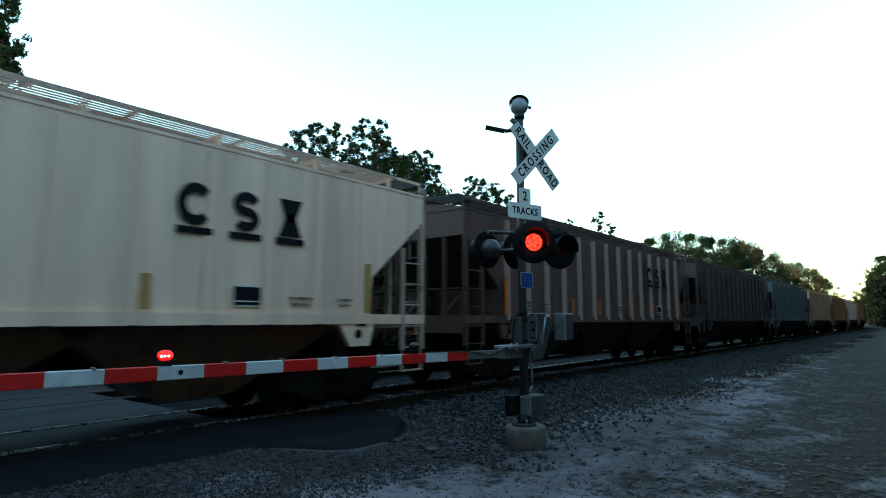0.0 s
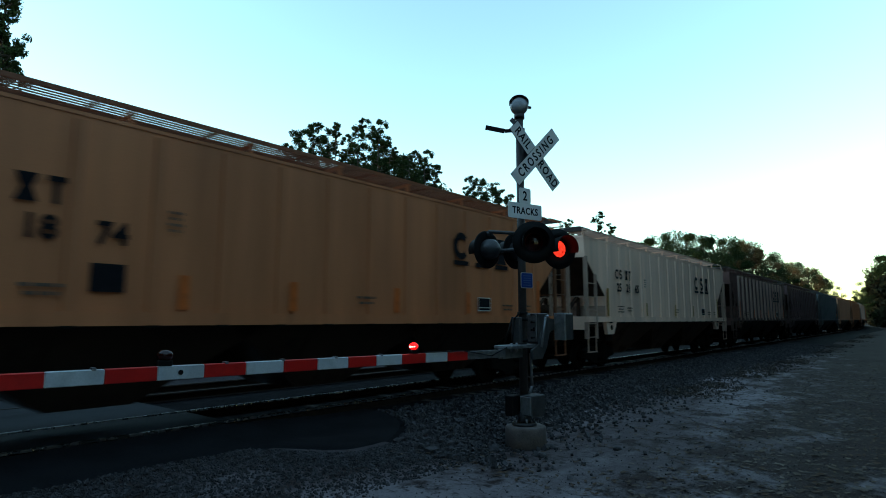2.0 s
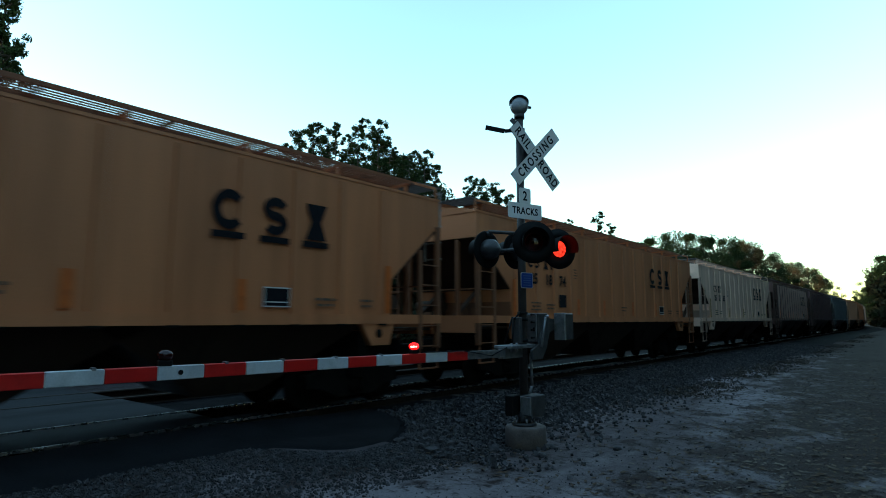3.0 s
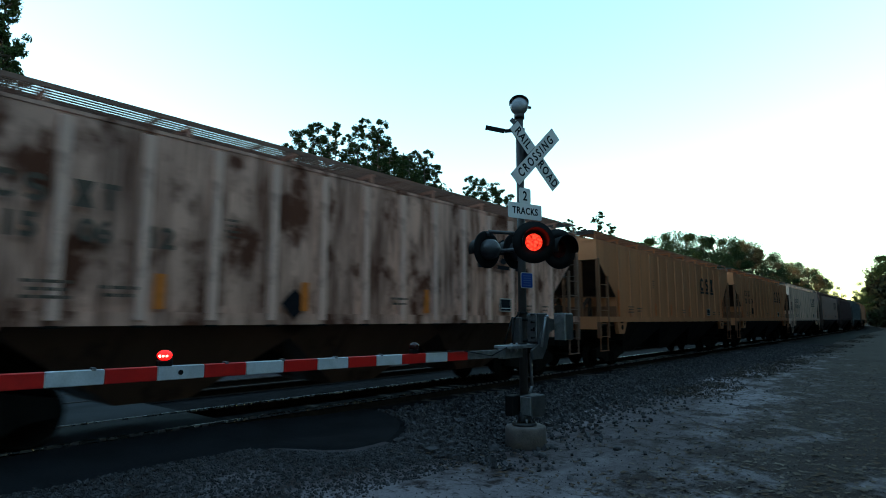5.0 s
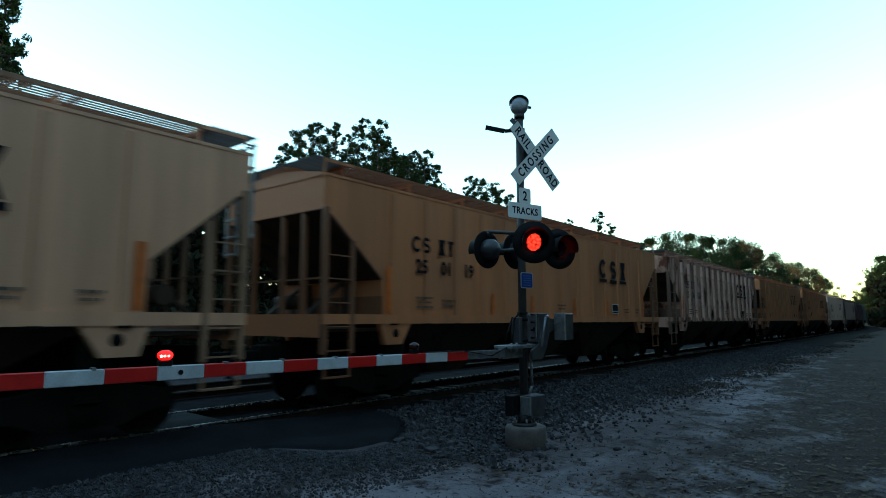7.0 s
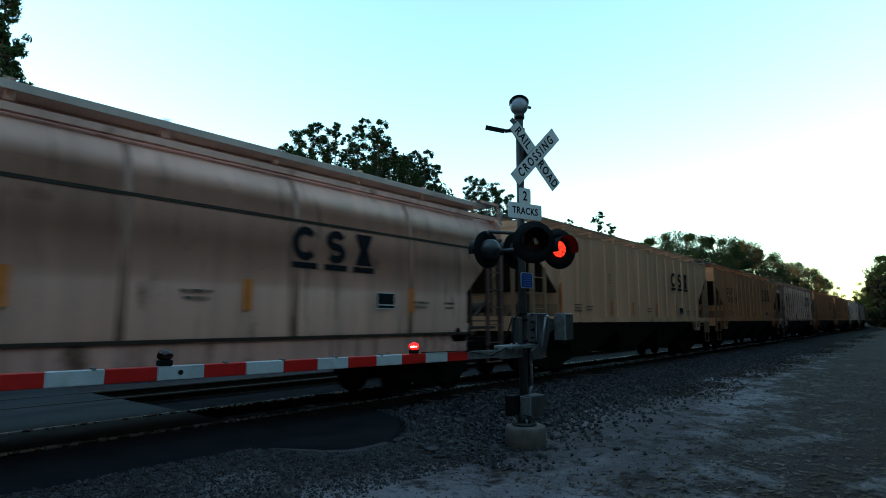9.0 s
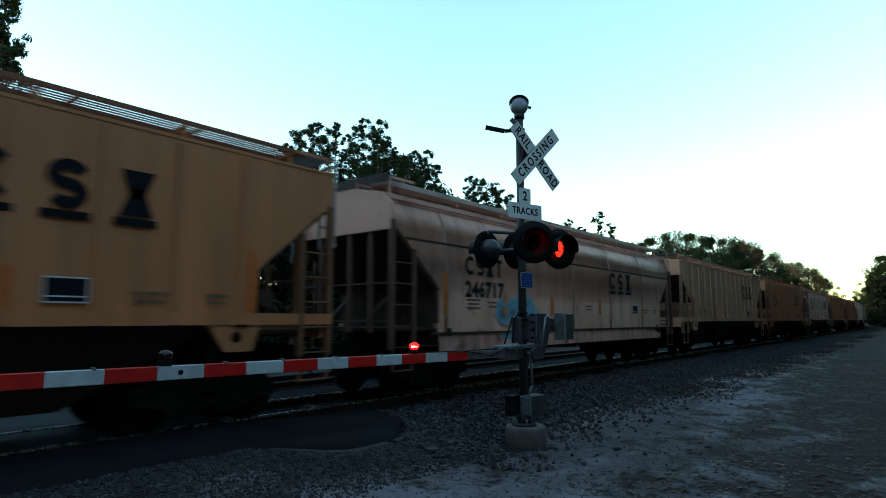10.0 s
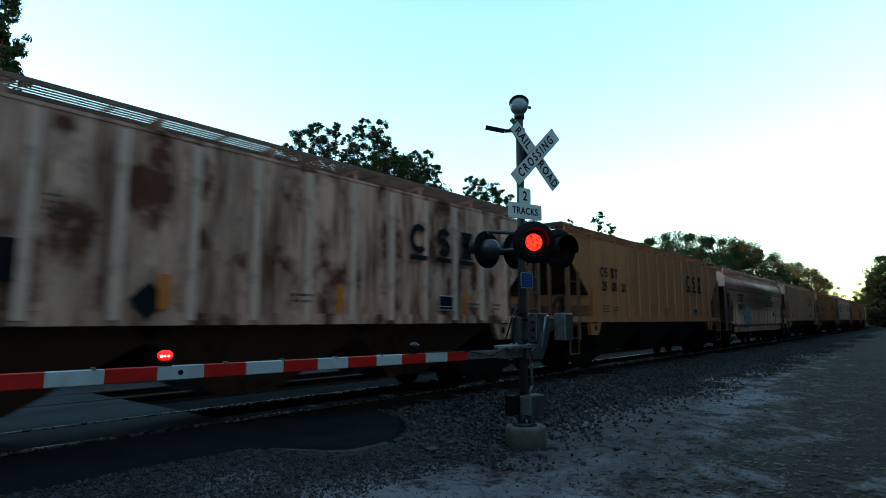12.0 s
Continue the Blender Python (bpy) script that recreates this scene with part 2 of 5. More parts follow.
def bar(bm, a, b, w, h=None, up=(0, 0, 1)):
    """A rectangular bar from a to b."""
    a, b = Vector(a), Vector(b)
    h = h or w
    d = (b - a).normalized()
    u = Vector(up)
    if abs(d.dot(u)) > 0.98:
        u = Vector((1, 0, 0))
    s = d.cross(u).normalized() * w / 2
    t = s.cross(d).normalized() * h / 2
    v = [bm.verts.new(p + i * s + j * t) for p in (a, b) for i, j in ((-1, -1), (1, -1), (1, 1), (-1, 1))]
    for f in ((3, 2, 1, 0), (4, 5, 6, 7), (0, 1, 5, 4), (1, 2, 6, 5), (2, 3, 7, 6), (3, 0, 4, 7)):
        bm.faces.new([v[i] for i in f])


def tube(bm, a, b, r0, r1=None, n=12, caps=True):
    a, b = Vector(a), Vector(b)
    r1 = r0 if r1 is None else r1
    q = (b - a).to_track_quat("Z", "Y")
    ring = [[bm.verts.new(p + q @ Vector((r * math.cos(2 * math.pi * i / n), r * math.sin(2 * math.pi * i / n), 0))) for i in range(n)] for p, r in ((a, r0), (b, r1))]
    for i in range(n):
        f = bm.faces.new((ring[0][i], ring[0][(i + 1) % n], ring[1][(i + 1) % n], ring[1][i]))
        f.smooth = True
    if caps:
        bm.faces.new(ring[0][::-1])
        bm.faces.new(ring[1])


def lathe(bm, prof, axis_m, n=24, arc=1.0, start=0.0):
    """Turn the profile (radius, height) round the local z of axis_m."""
    full = arc >= 1.0
    cols = n if full else n + 1
    rings = []
    for i in range(cols):
        a = 2 * math.pi * (start + arc * i / n)
        rings.append([bm.verts.new(axis_m @ Vector((r * math.cos(a), r * math.sin(a), h))) for r, h in prof])
    for i in range(n):
        p, q = rings[i], rings[(i + 1) % cols]
        for k in range(len(prof) - 1):
            f = bm.faces.new((p[k], q[k], q[k + 1], p[k + 1]))
            f.smooth = True


def prism(bm, outline, x0, x1, swap=None):
    """Extrude an outline of (y, z) from x0 to x1."""
    a = [bm.verts.new((x0, y, z)) for y, z in outline]
    b = [bm.verts.new((x1, y, z)) for y, z in outline]
    bm.faces.new(a[::-1])
    bm.faces.new(b)
    n = len(outline)
    for i in range(n):
        bm.faces.new((a[i], a[(i + 1) % n], b[(i + 1) % n], b[i]))


def mesh_of(name, bm, material, fix=True):
    if fix:
        bmesh.ops.recalc_face_normals(bm, faces=bm.faces[:])
    me = bpy.data.meshes.new(name)
    bm.to_mesh(me)
    bm.free()
    if material:
        me.materials.append(material)
    return me


def bevel(bm, w, seg=1):
    bmesh.ops.remove_doubles(bm, verts=bm.verts[:], dist=1e-5)
    bmesh.ops.bevel(bm, geom=bm.edges[:], offset=w, segments=seg, affect="EDGES", clamp_overlap=True)


def part(name, bm, material, parent, label="", m=None):
    """One mesh object under a thing or a part; bm may be a bmesh or a finished mesh."""
    me = bm if isinstance(bm, bpy.types.Mesh) else mesh_of(name, bm, material)
    ob = new(name, me)
    ob.parent = parent
    if m is not None:
        ob.matrix_basis = m
    if label:
        ob["label"] = label
    return ob


def thing(name, m, label, category, group=""):
    ob = new(name)
    ob.empty_display_size = 0.2
    ob.matrix_basis = m
    return tagged(ob, label, category, group)


def setting(name, bm, material, label="", fix=True):
    ob = new(name, mesh_of(name, bm, material, fix))
    return tagged(ob, label, "", "", "structure")


def lettering(name, text, size, material, parent, m, squeeze=1.0, depth=0.004, spacing=1.0, bold=0.0):
    """Text as a thin mesh, centred, facing local +z of m."""
    c = bpy.data.curves.new(name, "FONT")
    c.body, c.size, c.extrude, c.align_x, c.align_y, c.offset = text, size, depth, "CENTER", "CENTER", bold
    c.space_character = spacing
    c.resolution_u = 3
    tmp = bpy.data.objects.new(name + "_tmp", c)
    me = bpy.data.meshes.new_from_object(tmp)
    bpy.data.objects.remove(tmp)
    me.materials.clear()
    me.materials.append(material)
    me.transform(Matrix.Diagonal((squeeze, 1, 1, 1)))
    ob = new(name, me)
    ob.parent = parent
    ob.matrix_basis = m
    return ob

# ---- ground, track and crossing ----
TRACK_X, TRACK2_X = -9.57, -13.84
CURVE_START, CURVE_R = 115.0, 700.0
L_CAR, HALF = 18.0, 8.29


def on_track(q, off=0.0):
    """Place and heading at q metres along the line, off metres to the right of the near track's centre: straight, then a long left-hand bend."""
    if q < CURVE_START:
        return Vector((TRACK_X + off, q, 0)), 0.0
    a = (q - CURVE_START) / CURVE_R
    r = CURVE_R + off
    return Vector((TRACK_X - CURVE_R + r * math.cos(a), CURVE_START + r * math.sin(a), 0)), math.degrees(a)


def track_side(x, y):
    """Distance to the right of the near track's centre line."""
    if y < CURVE_START:
        return x - TRACK_X
    return math.hypot(x - (TRACK_X - CURVE_R), y - CURVE_START) - CURVE_R


def ground_z(x, y):
    d = track_side(x, y)
    z = -0.29
    road = max(0.0, min(1.0, (7.5 - y) / 2.0))
    if -8 < d < 4.6:
        t = max(0.0, min(1.0, (4.6 - d) / 2.2))
        z += road * 0.17 * t * (1 if d > 2.4 else 0)
    far = min(1.0, max(0.0, (math.hypot(x, y) - 6) / 30))
    z += (0.05 + 0.1 * far) * noise.noise(Vector((x * 0.25, y * 0.25, 3.1))) * (0 if abs(d + 2) < 6 else 1) + 0.02 * noise.noise(Vector((x * 1.7, y * 1.1, 0.3)))
    if d > 4.2 and math.hypot(x, y) < 40:
        z += 0.022 * noise.noise(Vector((x * 3.1, y * 2.3, 7.7))) + 0.012 * noise.noise(Vector((x * 7.0, y * 6.0, 1.7)))
    return z


def ground():
    bm = bmesh.new()
    axis = [-2500, -1200, -600, -300, -160, -100, -70, -50, -40, -32, -26, -22, -19]
    xs = axis + [-17 + 0.5 * i for i in range(20)] + [-7 + 0.11 * i for i in range(92)] + [3.2 + 0.6 * i for i in range(11)] + [10.5, 12, 15, 20, 28, 40, 60, 100, 180, 350, 800, 2500]
    ys = [-2500, -900, -300, -120, -60, -30, -18, -12, -8, -5] + [-3 + 0.5 * i for i in range(9)] + [1.5 + 0.11 * i for i in range(170)] + [20.3 + 0.35 * i for i in range(47)] + [37 + 1.5 * i for i in range(40)] + [100, 110, 125, 145, 170, 200, 240, 300, 400, 600, 1000, 2500]
    rows = [[bm.verts.new((x, y, ground_z(x, y))) for x in xs] for y in ys]
    for j in range(len(ys) - 1):
        for i in range(len(xs) - 1):
            f = bm.faces.new((rows[j][i], rows[j][i + 1], rows[j + 1][i + 1], rows[j + 1][i]))
            f.smooth = True
    setting("ground", bm, M_DIRT, "packed pale gravel and brown dirt beside the line")


def sweep(bm, prof, q0, q1, step, off=0.0):
    """Sweep the profile (offset, z) along the line."""
    qs = [q0]
    while qs[-1] < q1:
        qs.append(min(q1, qs[-1] + step))
    prev = None
    for q in qs:
        ring = []
        for o, z in prof:
            p, _ = on_track(q, off + o)
            ring.append(bm.verts.new((p.x, p.y, z)))
        if prev:
            for i in range(len(prof) - 1):
                bm.faces.new((prev[i], prev[i + 1], ring[i + 1], ring[i]))
        prev = ring


def rails():
    for k, off in enumerate((0.0, TRACK2_X - TRACK_X)):
        for side in (1, -1):
            o = off + side * 0.753
            head = [(-0.036, -0.035), (-0.036, -0.006), (-0.028, 0), (0.028, 0), (0.036, -0.006), (0.036, -0.035)]
            foot = [(-0.036, -0.035), (-0.010, -0.05), (-0.010, -0.15), (-0.07, -0.172), (0.07, -0.172), (0.010, -0.15), (0.010, -0.05), (0.036, -0.035)]
            bm = bmesh.new()
            sweep(bm, head, -60, 420, 12, o)
            bm2 = bmesh.new()
            sweep(bm2, foot, -60, 420, 12, o)
            rail = tagged(new("rail", mesh_of("rail_web", bm2, M_RAILSIDE)), "rusty steel rail with a polished running top", "", "", "structure")
            part("running_surface", bm, M_STEEL if k == 0 else M_STEEL_DULL, rail)


def bed():
    bm = bmesh.new()
    w = 2.1
    prof = [(4.8, -0.45), (4.2, -0.29), (3.2, -0.235), (w, -0.19), (1.2, -0.17), (-1.2, -0.17), (-w, -0.2), (-w - 0.3, -0.22)]
    prof += [(TRACK2_X - TRACK_X + w, -0.2), (TRACK2_X - TRACK_X - w, -0.19), (TRACK2_X - TRACK_X - 3.4, -0.6)]
    sweep(bm, prof, -60, 420, 6)
    setting("ballast_bed", bm, M_BALLAST, "dark crushed stone ballast under the tracks")


ground()
rails()
bed()

# ---- hopper cars ----
ROOF, SILL = 4.22, 1.56
CACHE = {}


def cached(key, make):
    if key not in CACHE:
        CACHE[key] = make()
    return CACHE[key]


def both(fn):
    """Run a builder for each side and each end of a car: signs of x and y."""
    for sx in (1, -1):
        for sy in (1, -1):
            fn(sx, sy)


def hopper_body():
    bm = bmesh.new()
    # closed tank: side sheets with cut-away ends, slope sheets and a shallow peaked roof
    prof = [(-HALF, ROOF), (HALF, ROOF), (HALF, 3.58), (HALF - 0.2, 3.50), (HALF - 1.45, 2.42), (HALF - 1.5, SILL), (-HALF + 1.5, SILL), (-HALF + 1.45, 2.42), (-HALF + 0.2, 3.50), (-HALF, 3.58)]
    prism(bm, prof, -1.56, 1.56)
    return mesh_of("body", bm, None)


def hopper_roof():
    bm = bmesh.new()
    y = HALF + 0.02
    sec = [(1.572, ROOF - 0.03), (1.572, ROOF + 0.02), (0.9, ROOF + 0.14), (0.42, ROOF + 0.2), (0.42, ROOF + 0.30), (-0.42, ROOF + 0.30), (-0.42, ROOF + 0.2), (-0.9, ROOF + 0.14), (-1.572, ROOF + 0.02), (-1.572, ROOF - 0.03)]
    a = [bm.verts.new((x, -y, z)) for x, z in sec]
    b = [bm.verts.new((x, y, z)) for x, z in sec]
    bm.faces.new(a)
    bm.faces.new(b[::-1])
    for i in range(len(sec)):
        j = (i + 1) % len(sec)
        bm.faces.new((a[i], a[j], b[j], b[i]))
    return mesh_of("roof", bm, None)


def grating(length, width):
    """Open steel running board: two edge rails, long wires and close cross wires."""
    bm = bmesh.new()
    n = int(length / 0.055)
    for i in range(n + 1):
        y = -length / 2 + length * i / n
        bar(bm, (-width / 2, y, 0), (width / 2, y, 0), 0.018, 0.012)
    k = 7
    for i in range(k):
        x = -width / 2 + width * i / (k - 1)
        edge = i in (0, k - 1)
        bar(bm, (x, -length / 2, 0), (x, length / 2, 0), 0.02 if edge else 0.005, 0.065 if edge else 0.02)
    for i in range(10):
        y = -length / 2 + 0.15 + (length - 0.3) * i / 9
        bar(bm, (-width / 2, y, -0.02), (width / 2, y, -0.02), 0.06, 0.03)
    return mesh_of("running_board", bm, None)


def side_post(wide, deep):
    bm = bmesh.new()
    a, b = wide / 2, wide / 2 - 0.02
    for z0, z1 in ((SILL + 0.05, ROOF - 0.09),):
        v = [bm.verts.new((x, y, z)) for z in (z0, z1) for x, y in ((1.55, -a), (1.56 + deep, -b), (1.56 + deep, b), (1.55, a))]
        for f in ((0, 1, 5, 4), (1, 2, 6, 5), (2, 3, 7, 6), (0, 3, 2, 1), (4, 5, 6, 7)):
            bm.faces.new([v[i] for i in f])
    return mesh_of("side_post", bm, None)


def bay():
    """One discharge hopper below the sill."""
    bm = bmesh.new()
    lo, hi = (0.55, 0.75, 0.42), (2.35, 1.5, SILL + 0.02)
    v = []
    for ly, lx, z in (lo, hi):
        v.append([bm.verts.new((sx * lx, sy * ly, z)) for sx, sy in ((1, -1), (1, 1), (-1, 1), (-1, -1))])
    for i in range(4):
        j = (i + 1) % 4
        bm.faces.new((v[0][i], v[0][j], v[1][j], v[1][i]))
    bm.faces.new(v[0][::-1])
    bm.faces.new(v[1])
    return mesh_of("hopper_bay", bm, None)


def sill_plate():
    bm = bmesh.new()
    for sx in (1, -1):
        x0, x1 = sorted((sx * 1.5, sx * 1.62))
        box(bm, x0, x1, -HALF, HALF, SILL - 0.02, SILL + 0.16)
    for sy in (1, -1):
        y0, y1 = sorted((sy * HALF, sy * (HALF - 0.16)))
        box(bm, -1.5, 1.5, y0, y1, SILL - 0.25, SILL + 0.16)
    return mesh_of("side_sill", bm, None)


def jack_plate():
    """Bolster gusset below the sill, unpierced; a black disc stands in for its round lifting hole."""
    bm = bmesh.new()
    out = [(-0.42, SILL - 0.02), (0.42, SILL - 0.02), (0.3, SILL - 0.42), (-0.16, SILL - 0.42)]
    prism(bm, out, 1.47, 1.6)
    return mesh_of("bolster_gusset", bm, None)


def hole_ring():
    # solid black disc in place of the dark inside of a hole
    bm = bmesh.new()
    lathe(bm, [(0.0, 0.0), (0.085, 0.0), (0.085, 0.012), (0.0, 0.012)], Matrix.Translation((1.597, 0.02, SILL - 0.2)) @ Matrix.Rotation(radians(90), 4, "Y"), 14)
    return mesh_of("lifting_hole", bm, None)


def ladder(y0, y1, z0, z1, x=1.6):
    bm = bmesh.new()
    bar(bm, (x, y0, z0), (x, y0, z1), 0.085, 0.07)
    z = z0 + 0.06
    while z < z1:
        bar(bm, (x + 0.03, y0, z), (x + 0.03, y1, z), 0.025)
        z += 0.42
    return mesh_of("ladder", bm, None)


def corner_post():
    bm = bmesh.new()
    box(bm, 1.5, 1.615, HALF - 0.115, HALF, 1.02, 3.62)
    bevel(bm, 0.012)
    return mesh_of("corner_post", bm, None)


def grab_iron():
    """Step under the corner: two hangers and a tread."""
    bm = bmesh.new()
    for y in (HALF - 0.64, HALF - 0.08):
        bar(bm, (1.58, y, 1.04), (1.58, y, 0.62), 0.05, 0.02)
    bar(bm, (1.58, HALF - 0.66, 0.62), (1.58, HALF - 0.06, 0.62), 0.06, 0.03)
    return mesh_of("grab_iron", bm, None)


def end_ladder():
    """Narrow ladder standing off the end sheet up to the crossover platform."""
    bm = bmesh.new()
    for x in (1.08, 1.5):
        bar(bm, (x, HALF + 0.09, 2.9), (x, HALF + 0.09, ROOF + 0.22), 0.035, 0.035)
    z = 2.95
    while z < ROOF + 0.2:
        bar(bm, (1.05, HALF + 0.11, z), (1.53, HALF + 0.11, z), 0.03)
        bar(bm, (1.5, HALF - 0.02, z), (1.5, HALF + 0.11, z), 0.025)
        z += 0.36
    return mesh_of("end_ladder", bm, None)


def end_bulkhead():
    """Upright end sheet of a round-sided car, nearly full width, with clipped top corners."""
    bm = bmesh.new()
    out = [(-1.58, 3.42), (1.58, 3.42), (1.58, 3.95), (1.36, 4.2), (0.5, 4.38), (-0.5, 4.38), (-1.36, 4.2), (-1.58, 3.95)]
    a = [bm.verts.new((x, HALF - 0.05, z)) for x, z in out]
    b = [bm.verts.new((x, HALF + 0.02, z)) for x, z in out]
    bm.faces.new(a)
    bm.faces.new(b[::-1])
    for i in range(len(out)):
        j = (i + 1) % len(out)
        bm.faces.new((a[i], a[j], b[j], b[i]))
    return mesh_of("end_bulkhead", bm, None)


def air_reservoir():
    bm = bmesh.new()
    tube(bm, (0.3, HALF - 1.05, 1.98), (1.2, HALF - 1.05, 1.98), 0.15, n=20)
    for x in (0.6, 1.1):
        bar(bm, (x, HALF - 1.0, SILL), (x, HALF - 1.0, 1.9), 0.06, 0.16)
    return mesh_of("air_reservoir", bm, None)


def end_wall():
    bm = bmesh.new()
    box(bm, -1.555, 1.555, HALF - 1.52, HALF - 1.47, SILL + 0.005, 2.40)
    return mesh_of("end_wall", bm, None)


def end_brace():
    """Slanting struts from the end sill up to the slope sheet, and the shear plate behind them."""
    bm = bmesh.new()
    for x in (-0.62, 0.62):
        bar(bm, (x, HALF - 0.2, SILL), (x, HALF - 1.35, 2.42), 0.12, 0.06)
        bar(bm, (x, HALF - 1.42, SILL), (x, HALF - 1.42, 2.36), 0.22, 0.08)
    box(bm, -1.48, 1.48, HALF - 1.45, HALF - 0.16, SILL - 0.16, SILL - 0.1)
    return mesh_of("end_brace", bm, None)


def end_frame():
    bm = bmesh.new()
    for x in (-0.95, -0.32, 0.62):
        z1 = 3.6
        bar(bm, (x, HALF - 0.06, SILL - 0.2), (x, HALF - 0.06, z1), 0.09, 0.09)
    for z in (2.35, SILL + 0.03):
        bar(bm, (-1.5, HALF - 0.05, z), (1.5, HALF - 0.05, z), 0.03)
    return mesh_of("end_frame", bm, None)


def platform_bracket():
    bm = bmesh.new()
    bar(bm, (0, HALF - 0.75, ROOF + 0.27), (0, HALF - 0.04, ROOF + 0.27), 0.03, 0.05)
    bar(bm, (0, HALF - 0.06, ROOF + 0.26), (0, HALF - 0.02, ROOF - 0.1), 0.03)
    return mesh_of("platform_bracket", bm, None)


def platform_slat():
    bm = bmesh.new()
    bar(bm, (-1.5, 0, ROOF + 0.31), (1.5, 0, ROOF + 0.31), 0.022, 0.03)
    return mesh_of("platform_slat", bm, None)


def end_platform(car, flip, paint):
    """Crossover platform over the roof end: slats on brackets that stand out from the end."""
    for x in (-1.5, -0.5, 0.5, 1.5):
        part("platform_bracket", dressed("pb", "pb", platform_bracket, paint), None, car, "", flip @ Matrix.Translation((x, 0, 0)))
    for i in range(13):
        part("platform_slat", dressed("ps", "ps", platform_slat, M_GRATE), None, car, "", flip @ Matrix.Translation((0, HALF - 0.62 + 0.062 * i, 0)))


def coupler():
    bm = bmesh.new()
    box(bm, -0.22, 0.22, HALF - 1.6, HALF + 0.25, 0.75, 1.15)
    box(bm, -0.12, 0.14, HALF + 0.25, HALF + 0.68, 0.76, 1.05)
    tube(bm, (0.35, HALF + 0.1, 1.0), (0.25, HALF + 0.68, 0.55), 0.03, n=6)
    bevel(bm, 0.03)
    return mesh_of("coupler", bm, None)


def wheelset():
    bm = bmesh.new()
    for s in (1, -1):
        m = Matrix.Translation((s * 0.70, 0, 0)) @ Matrix.Rotation(radians(90 * s), 4, "Y")
        lathe(bm, [(0.0, -0.02), (0.12, -0.02), (0.14, 0.03), (0.36, 0.04), (0.38, 0.10), (0.42, 0.10), (0.42, -0.01), (0.45, -0.03), (0.45, -0.05), (0.37, -0.05), (0.13, -0.03), (0.0, -0.05)], m, 24)
    tube(bm, (-1.0, 0, 0), (1.0, 0, 0), 0.075, n=10)
    return mesh_of("wheelset", bm, None)


def truck_frame():
    bm = bmesh.new()
    for s in (1, -1):
        a, b = sorted((s * 0.93, s * 1.09))
        out = [(-1.15, 0.62), (-0.55, 0.74), (0.55, 0.74), (1.15, 0.62), (1.15, 0.40), (0.8, 0.36), (0.45, 0.20), (-0.45, 0.20), (-0.8, 0.36), (-1.15, 0.40)]
        prism(bm, out, a, b)
        for y in (-0.12, 0.0, 0.12):
            tube(bm, (s * 1.1, y, 0.26), (s * 1.1, y, 0.52), 0.05, n=8)
    box(bm, -1.2, 1.2, -0.2, 0.2, 0.55, 0.9)
    return mesh_of("truck_frame", bm, None)


def roof_bracket():
    bm = bmesh.new()
    bar(bm, (0.55, 0, ROOF + 0.26), (1.28, 0, ROOF + 0.30), 0.05, 0.05)
    bar(bm, (1.2, 0, ROOF + 0.05), (1.2, 0, ROOF + 0.3), 0.06, 0.06)
    return mesh_of("roof_bracket", bm, None)


def dressed(name, key, make, material):
    """A cached shape in a given paint."""
    def build():
        me = cached(key, make).copy()
        me.materials.clear()
        me.materials.append(material)
        return me
    return cached((key, material.name), build)


MARK_M = Matrix.Rotation(radians(90), 4, "Z") @ Matrix.Rotation(radians(90), 4, "X")


def on_side(y, z, x=1.565):
    return Matrix.Translation((x, y, z)) @ MARK_M


def ribbon(bm, pts, width):
    """A flat stroke along the points."""
    prev = None
    for i, p in enumerate(pts):
        a, b = pts[max(0, i - 1)], pts[min(len(pts) - 1, i + 1)]
        d = Vector((b[0] - a[0], b[1] - a[1])).normalized() * width / 2
        pair = (bm.verts.new((p[0] - d.y, p[1] + d.x, 0.003)), bm.verts.new((p[0] + d.y, p[1] - d.x, 0.003)))
        if prev:
            bm.faces.new((prev[0], prev[1], pair[1], pair[0]))
        prev = pair


def mark_shape(k, size, stroke):
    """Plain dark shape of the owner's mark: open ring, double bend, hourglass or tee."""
    bm = bmesh.new()
    h, w, t = size / 2, size * 0.36, size * stroke
    if k == 0:
        ribbon(bm, [((h - t / 2) * 0.88 * math.cos(radians(a)), (h - t / 2) * math.sin(radians(a))) for a in range(42, 319, 12)], t)
    elif k == 1:
        r = (size - t) / 4
        bend = [(1.35 * r * math.cos(radians(a)), r + r * math.sin(radians(a))) for a in range(20, 271, 14)]
        bend += [(1.35 * r * math.cos(radians(a)), -r + r * math.sin(radians(a))) for a in range(76, -161, -14)]
        ribbon(bm, bend, t)
    elif k == 2:
        for s in (1, -1):
            q = [bm.verts.new(p) for p in ((-w, s * h, 0.003), (w, s * h, 0.003), (t * 0.5, -s * size * 0.12, 0.003), (-t * 0.5, -s * size * 0.12, 0.003))]
            bm.faces.new(q)
    else:
        box(bm, -w * 0.85, w * 0.85, h - t, h, 0, 0.003)
        box(bm, -t / 2, t / 2, -h, h - t, 0, 0.003)
    return bm


def emblem(car, front, ink, x=1.566, base=3.29, gap=0.82, size=0.62):
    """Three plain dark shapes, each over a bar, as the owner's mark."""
    for k in range(3):
        y = front - 2 * gap + k * gap
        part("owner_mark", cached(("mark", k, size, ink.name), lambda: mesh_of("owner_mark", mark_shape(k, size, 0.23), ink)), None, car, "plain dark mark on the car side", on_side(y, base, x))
        part("mark_bar", cached(("mark_bar", size, ink.name), lambda: plate(size * 0.9, 0.10, ink)), None, car, "", on_side(y, base - size / 2 - 0.08, x))


